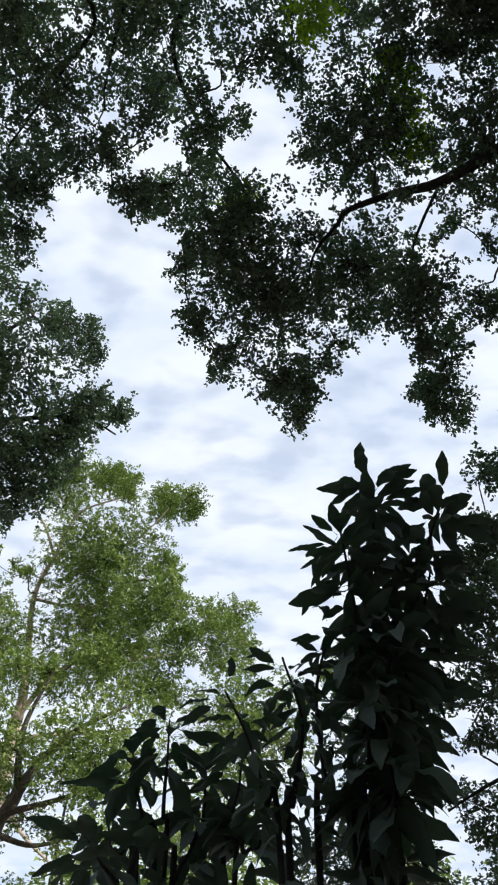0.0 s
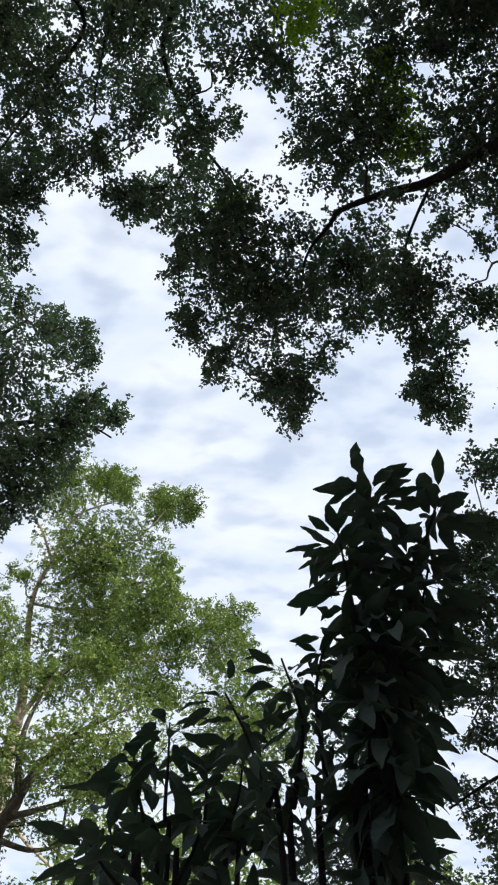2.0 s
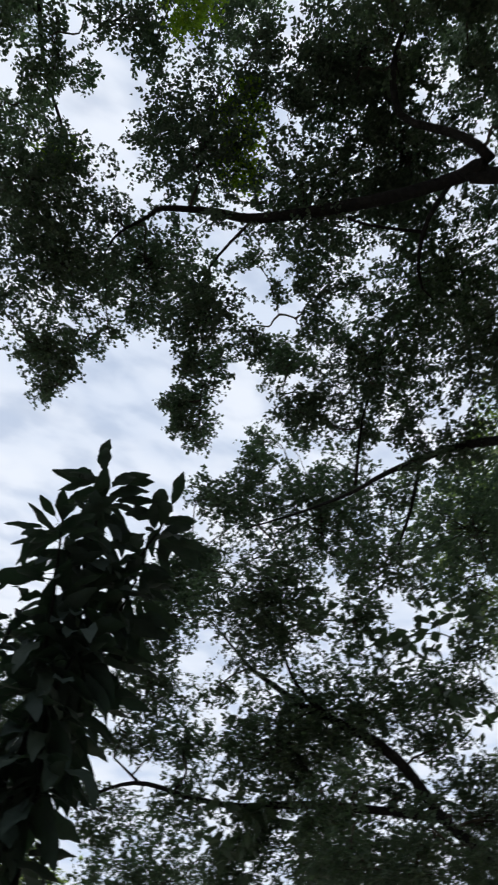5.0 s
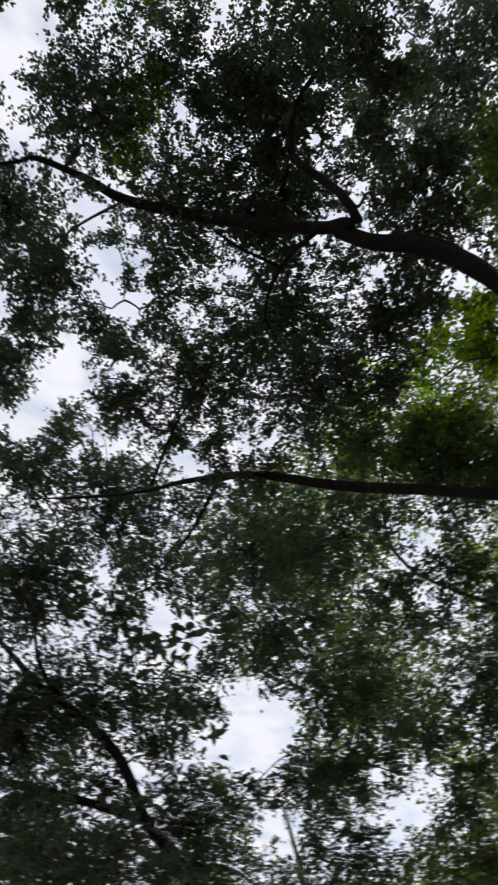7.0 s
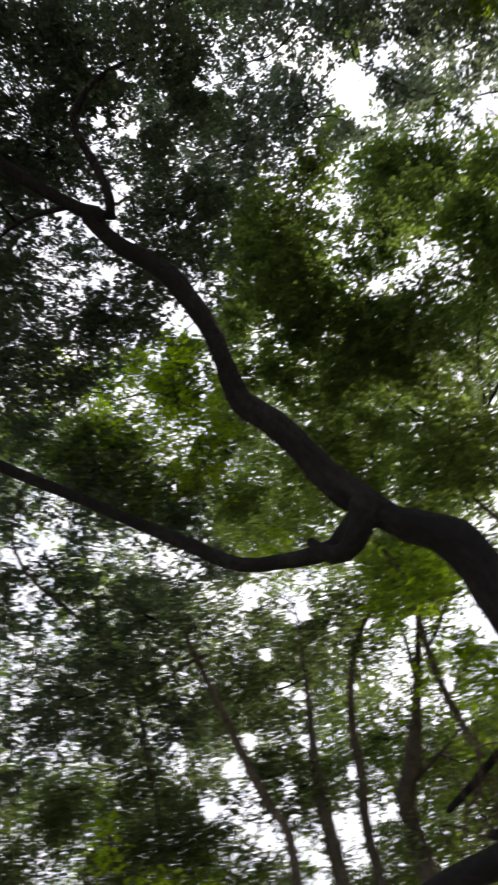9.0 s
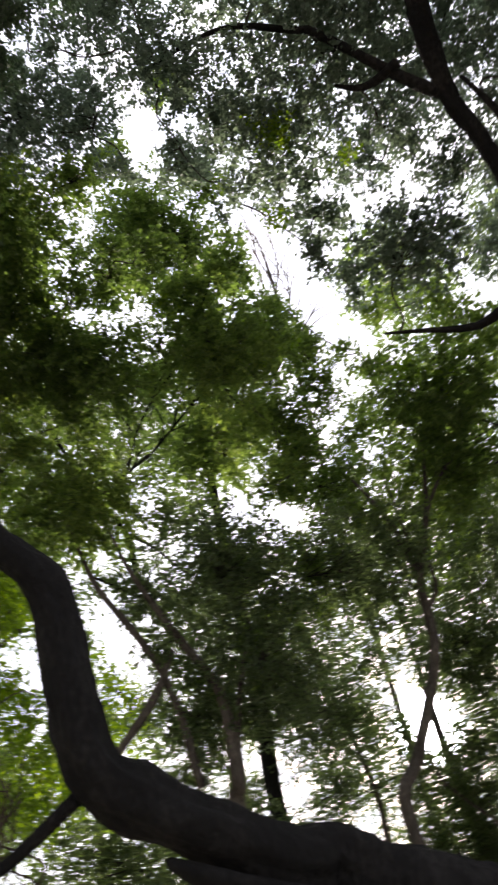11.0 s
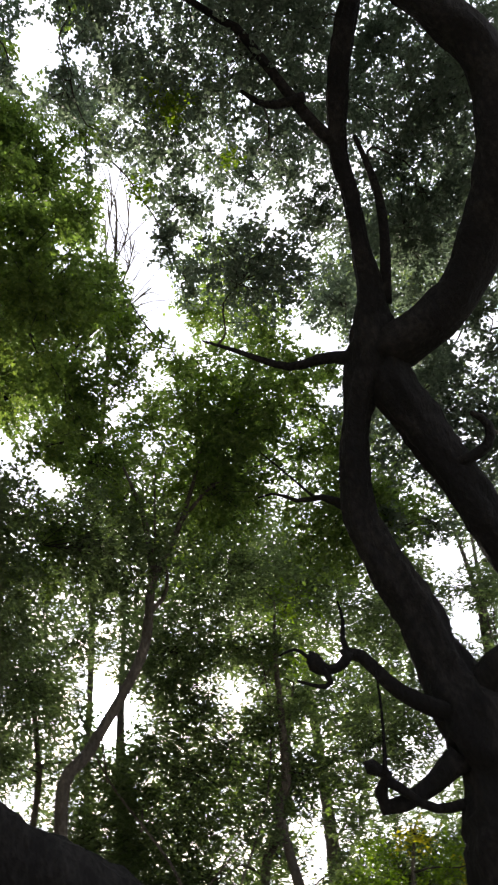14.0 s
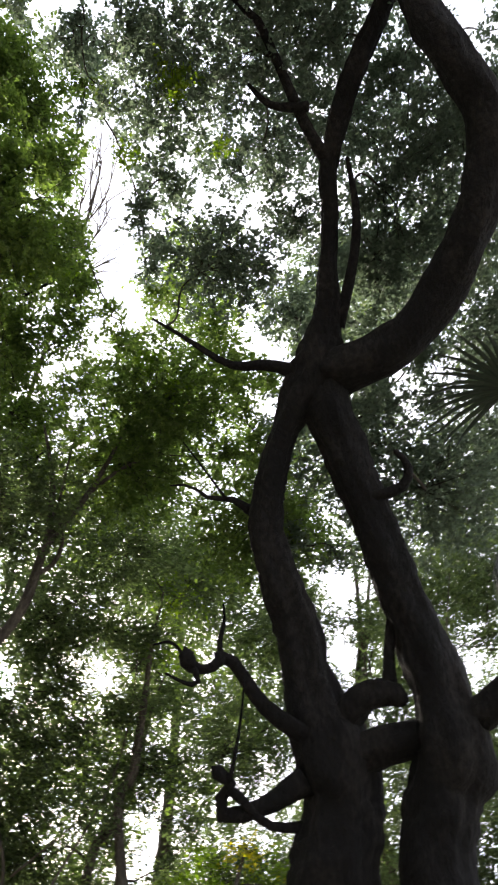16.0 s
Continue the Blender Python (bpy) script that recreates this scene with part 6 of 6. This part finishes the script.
BROAD = [leaf_mesh("leaf", 0.2, w, c, 0.2, LEAF_BIG, i) for i, (c, w) in enumerate(((0.15, 0.062), (0.35, 0.056), (0.6, 0.066), (0.05, 0.054), (0.8, 0.062), (0.45, 0.07), (1.05, 0.06)))]


def sapling(label, stems, seed, density, top, size, full, reach):
    """Stems with leaves set spirally, level to drooping, gathered in a rosette at each tip."""
    rng = random.Random(seed)
    nrng = np.random.default_rng(seed)
    root = tagged(new("sapling", None), label, "sapling", "broad-leaved saplings")
    root.location = stems[0][0][:3]
    bpy.context.view_layer.update()
    for path in stems:
        fine = glide(path, 8)
        v, t = tube(fine, 8, 0.05, nrng)
        stem = part("stem", mesh_of("stem", v, t, BARK_DARK), root)
        p = fine[:, :3]
        run = np.concatenate([[0], np.cumsum(np.linalg.norm(np.diff(p, axis=0), axis=1))])
        total, turn, marks = run[-1], rng.uniform(0, 6.28), []
        s = max(LEAFLESS, total - reach)
        while s < total - 0.06:
            marks.append(s)
            s += rng.uniform(0.5, 1.5) / density * (1.0 if total - s < full else 3.0)
        marks += [total - rng.uniform(0, 0.12) for _ in range(top)]
        for s in marks:
            q = np.array([np.interp(s, run, p[:, c]) for c in range(3)])
            turn += 2.4 + rng.uniform(-0.4, 0.4)
            young = max(0.0, 1 - (total - s) / 0.2)
            pitch = rng.uniform(-1.2, 0.25) * (1 - young) + young * rng.uniform(-0.5, 0.3)
            d = Vector((math.cos(turn) * math.cos(pitch), math.sin(turn) * math.cos(pitch), math.sin(pitch)))
            side = d.cross(Vector((0, 0, 1))).normalized()
            up = side.cross(d).normalized()
            m = Matrix((side, d, up)).transposed().to_4x4() @ Matrix.Rotation(rng.uniform(-0.5, 0.5), 4, "Y")
            k = size * rng.uniform(0.65, 1.2) * (1 - 0.15 * young)
            leaf = part("leaf", rng.choice(BROAD), stem)
            leaf.matrix_world = Matrix.Translation(Vector(q) + d * rng.uniform(0.02, 0.07)) @ m @ Matrix.Diagonal((k, k, k, 1))
    return root


LEAFLESS = 1.4
sapling('tall dark sapling with glossy drooping lance-shaped leaves',
        [[(0.3, 1.97, -0.05, 0.015), (0.3165, 2.152, 2.837, 0.0135), (0.38, 2.076, 3.159, 0.0104), (0.428, 1.966, 3.625, 0.0073), (0.451, 1.743, 4.129, 0.0042)],
         [(0.33, 1.98, -0.05, 0.014), (0.412, 2.185, 2.855, 0.0126), (0.4734, 2.081, 3.262, 0.0097), (0.559, 1.933, 3.698, 0.0068), (0.691, 1.748, 4.012, 0.0039)],
         [(0.27, 1.96, -0.05, 0.013), (0.288, 2.111, 2.813, 0.0117), (0.3487, 2.005, 3.143, 0.009), (0.351, 1.916, 3.547, 0.0063), (0.322, 1.81, 3.911, 0.0036)],
         [(0.36, 2, -0.05, 0.013), (0.4205, 2.228, 2.88, 0.0117), (0.4436, 2.179, 3.139, 0.009), (0.5296, 2.08, 3.484, 0.0063), (0.637, 1.919, 3.826, 0.0036)],
         [(0.31, 1.93, -0.05, 0.012), (0.3389, 2.106, 2.81, 0.0108), (0.4084, 2.034, 3.001, 0.0083), (0.394, 1.981, 3.243, 0.0058), (0.4608, 1.909, 3.491, 0.0034)]],
        11, 88, 20, 0.86, 0.7, 1.3)
sapling('slender dark sapling with long pointed leaves against the sky',
        [[(0.14, 1.99, -0.05, 0.012), (0.109, 2.122, 2.819, 0.0108), (0.123, 2.056, 3.017, 0.0083), (0.158, 2.008, 3.245, 0.0058), (0.105, 1.959, 3.455, 0.0034)],
         [(0.17, 2, -0.05, 0.012), (0.19, 2.161, 2.842, 0.0108), (0.219, 2.099, 3.119, 0.0083), (0.209, 2.029, 3.369, 0.0058), (0.267, 1.955, 3.587, 0.0034)],
         [(0.11, 1.97, -0.05, 0.01), (0.085, 2.08, 2.795, 0.009), (0.045, 2.058, 3.018, 0.0069), (-0.002, 2.002, 3.18, 0.0049), (-0.07, 1.953, 3.314, 0.0028)]],
        12, 62, 13, 0.54, 0.5, 1.0)
sapling('low bushy sapling with dark green lance-shaped leaves',
        [[(-0.256, 2.24, -0.05, 0.01), (-0.256, 2.426, 2.875, 0.009), (-0.265, 2.324, 3.167, 0.0069), (-0.2662, 2.309, 3.345, 0.0049), (-0.2726, 2.312, 3.506, 0.0028)],
         [(-0.3226, 2.304, -0.05, 0.01), (-0.2957, 2.513, 2.921, 0.009), (-0.3379, 2.424, 3.19, 0.0069), (-0.3763, 2.428, 3.336, 0.0049), (-0.407, 2.432, 3.496, 0.0028)],
         [(-0.1894, 2.368, -0.05, 0.01), (-0.151, 2.614, 2.975, 0.009), (-0.1536, 2.534, 3.237, 0.0069), (-0.1523, 2.554, 3.37, 0.0049), (-0.1549, 2.56, 3.534, 0.0028)],
         [(-0.3686, 2.432, -0.05, 0.01), (-0.3917, 2.685, 3.012, 0.009), (-0.4378, 2.637, 3.217, 0.0069), (-0.4762, 2.694, 3.283, 0.0049), (-0.5133, 2.707, 3.443, 0.0028)],
         [(-0.1229, 2.304, -0.05, 0.01), (-0.08704, 2.525, 2.927, 0.009), (-0.064, 2.445, 3.194, 0.0069), (-0.03584, 2.458, 3.334, 0.0049), (-0.02176, 2.465, 3.497, 0.0028)],
         [(-0.08192, 2.24, -0.05, 0.01), (-0.04736, 2.436, 2.881, 0.009), (-0.01024, 2.4, 3.072, 0.0069), (0.03072, 2.464, 3.139, 0.0049), (0.05504, 2.487, 3.292, 0.0028)],
         [(-0.15, 2.2, -0.05, 0.011), (-0.227, 2.426, 2.876, 0.0099), (-0.22, 2.414, 3.001, 0.0076), (-0.176, 2.413, 3.107, 0.0054), (-0.158, 2.445, 3.243, 0.0031)],
         [(-0.3, 2.2, -0.05, 0.011), (-0.332, 2.378, 2.835, 0.0099), (-0.369, 2.371, 2.943, 0.0076), (-0.439, 2.369, 3.026, 0.0054), (-0.512, 2.404, 3.139, 0.0031)]],
        13, 30, 12, 0.92, 0.3, 0.55)


# ---- fan palm beside the old tree ----
def fan_blades(reach, blades, spread, droop, seed):
    """A pleated fan leaf: folded blades round the stalk's end, in the plane x, y, opening towards +y."""
    rng = np.random.default_rng(seed)
    verts, tris = [], []
    for i in range(blades):
        a = -spread / 2 + spread * i / (blades - 1)
        ln, wd = reach * (1 - 0.25 * abs(a) / spread) * rng.uniform(0.9, 1.08), reach * 0.032
        k = len(verts)
        for u, w in ((0.04, 0.3), (0.35, 1.0), (0.65, 0.8), (0.88, 0.45), (1.0, 0.06)):
            c = Vector((math.sin(a), math.cos(a), 0)) * ln * u + Vector((0, 0, -droop * reach * u ** 2.5 * rng.uniform(0.8, 1.2)))
            s = Vector((math.cos(a), -math.sin(a), 0)) * wd * w
            verts += [c - s + Vector((0, 0, wd * 0.5 * w)), c, c + s + Vector((0, 0, wd * 0.5 * w))]
        for r in range(4):
            q = k + 3 * r
            tris += [(q, q + 1, q + 4), (q, q + 4, q + 3), (q + 1, q + 2, q + 5), (q + 1, q + 5, q + 4)]
    return verts, tris


def fan_palm(base, crown, fronds):
    rng = np.random.default_rng(8)
    root = tagged(new("fan_palm"), "dark fan palm with stiff pleated fronds beside the old trunks", "palm")
    root.location = base
    bpy.context.view_layer.update()
    v, t = tube(glide([(*base, 0.1), (base[0] * 0.5 + crown[0] * 0.5, base[1] * 0.5 + crown[1] * 0.5, crown[2] * 0.5, 0.09), (*crown, 0.08)], 10), 14, 0.1, rng)
    part("trunk", mesh_of("trunk", v, t, BARK_OLD), root)
    for k, (tip, droop) in enumerate(fronds):
        a, b = Vector(crown), Vector(tip)
        mid = (a + b) / 2 + Vector((0, 0, 0.12))
        v, t = tube(glide([(*a, 0.016), (*mid, 0.012), (*b, 0.01)], 5), 6, 0.02, rng)
        stalk = part("stalk", mesh_of("stalk", v, t, LEAF_PALM), root)
        out = (b - mid).normalized()
        side = out.cross(Vector((0, 0, 1))).normalized()
        v, t = fan_blades(0.62, 26, 3.6, droop, k)
        leaf = part("frond", mesh_of("frond", v, t, LEAF_PALM, False), stalk)
        leaf.matrix_world = Matrix.Translation(b) @ Matrix((side, out, side.cross(out))).transposed().to_4x4()


fan_palm((0.91, -5.65, -0.1), (0.34, -5.08, 4.92), [((0.45, -4.48, 5.38), 0.35), ((0.65, -4.85, 4.66), 0.5), ((-0.11, -4.81, 5.65), 0.3), ((-0.10, -5.39, 5.02), 0.4), ((0.18, -5.21, 5.78), 0.3)])


# ---- dry vines hanging under the leaning tree ----
def vine_tangle(low, high, strands):
    rng = np.random.default_rng(15)
    root = tagged(new("vine_tangle"), "tangle of dry brown vines hanging from a leaning trunk", "vines")
    root.location = low
    bpy.context.view_layer.update()
    a, b = np.array(low), np.array(high)
    for k in range(strands):
        p, q = a + rng.normal(0, 0.16, 3) * (1, 1, 0.3), b + rng.normal(0, 0.14, 3)
        side = rng.normal(0, 0.16, 3)
        v, t = tube(glide([(*p, 0.006), (*(p + (q - p) * 0.35 + side), 0.007), (*(p + (q - p) * 0.7 - side * 0.7), 0.006), (*q, 0.005)], 6), 5, 0.05, rng)
        part("vine", mesh_of("vine", v, t, BARK_VINE), root)


vine_tangle((5.23, -0.80, 3.12), (4.97, -0.91, 3.80), 26)
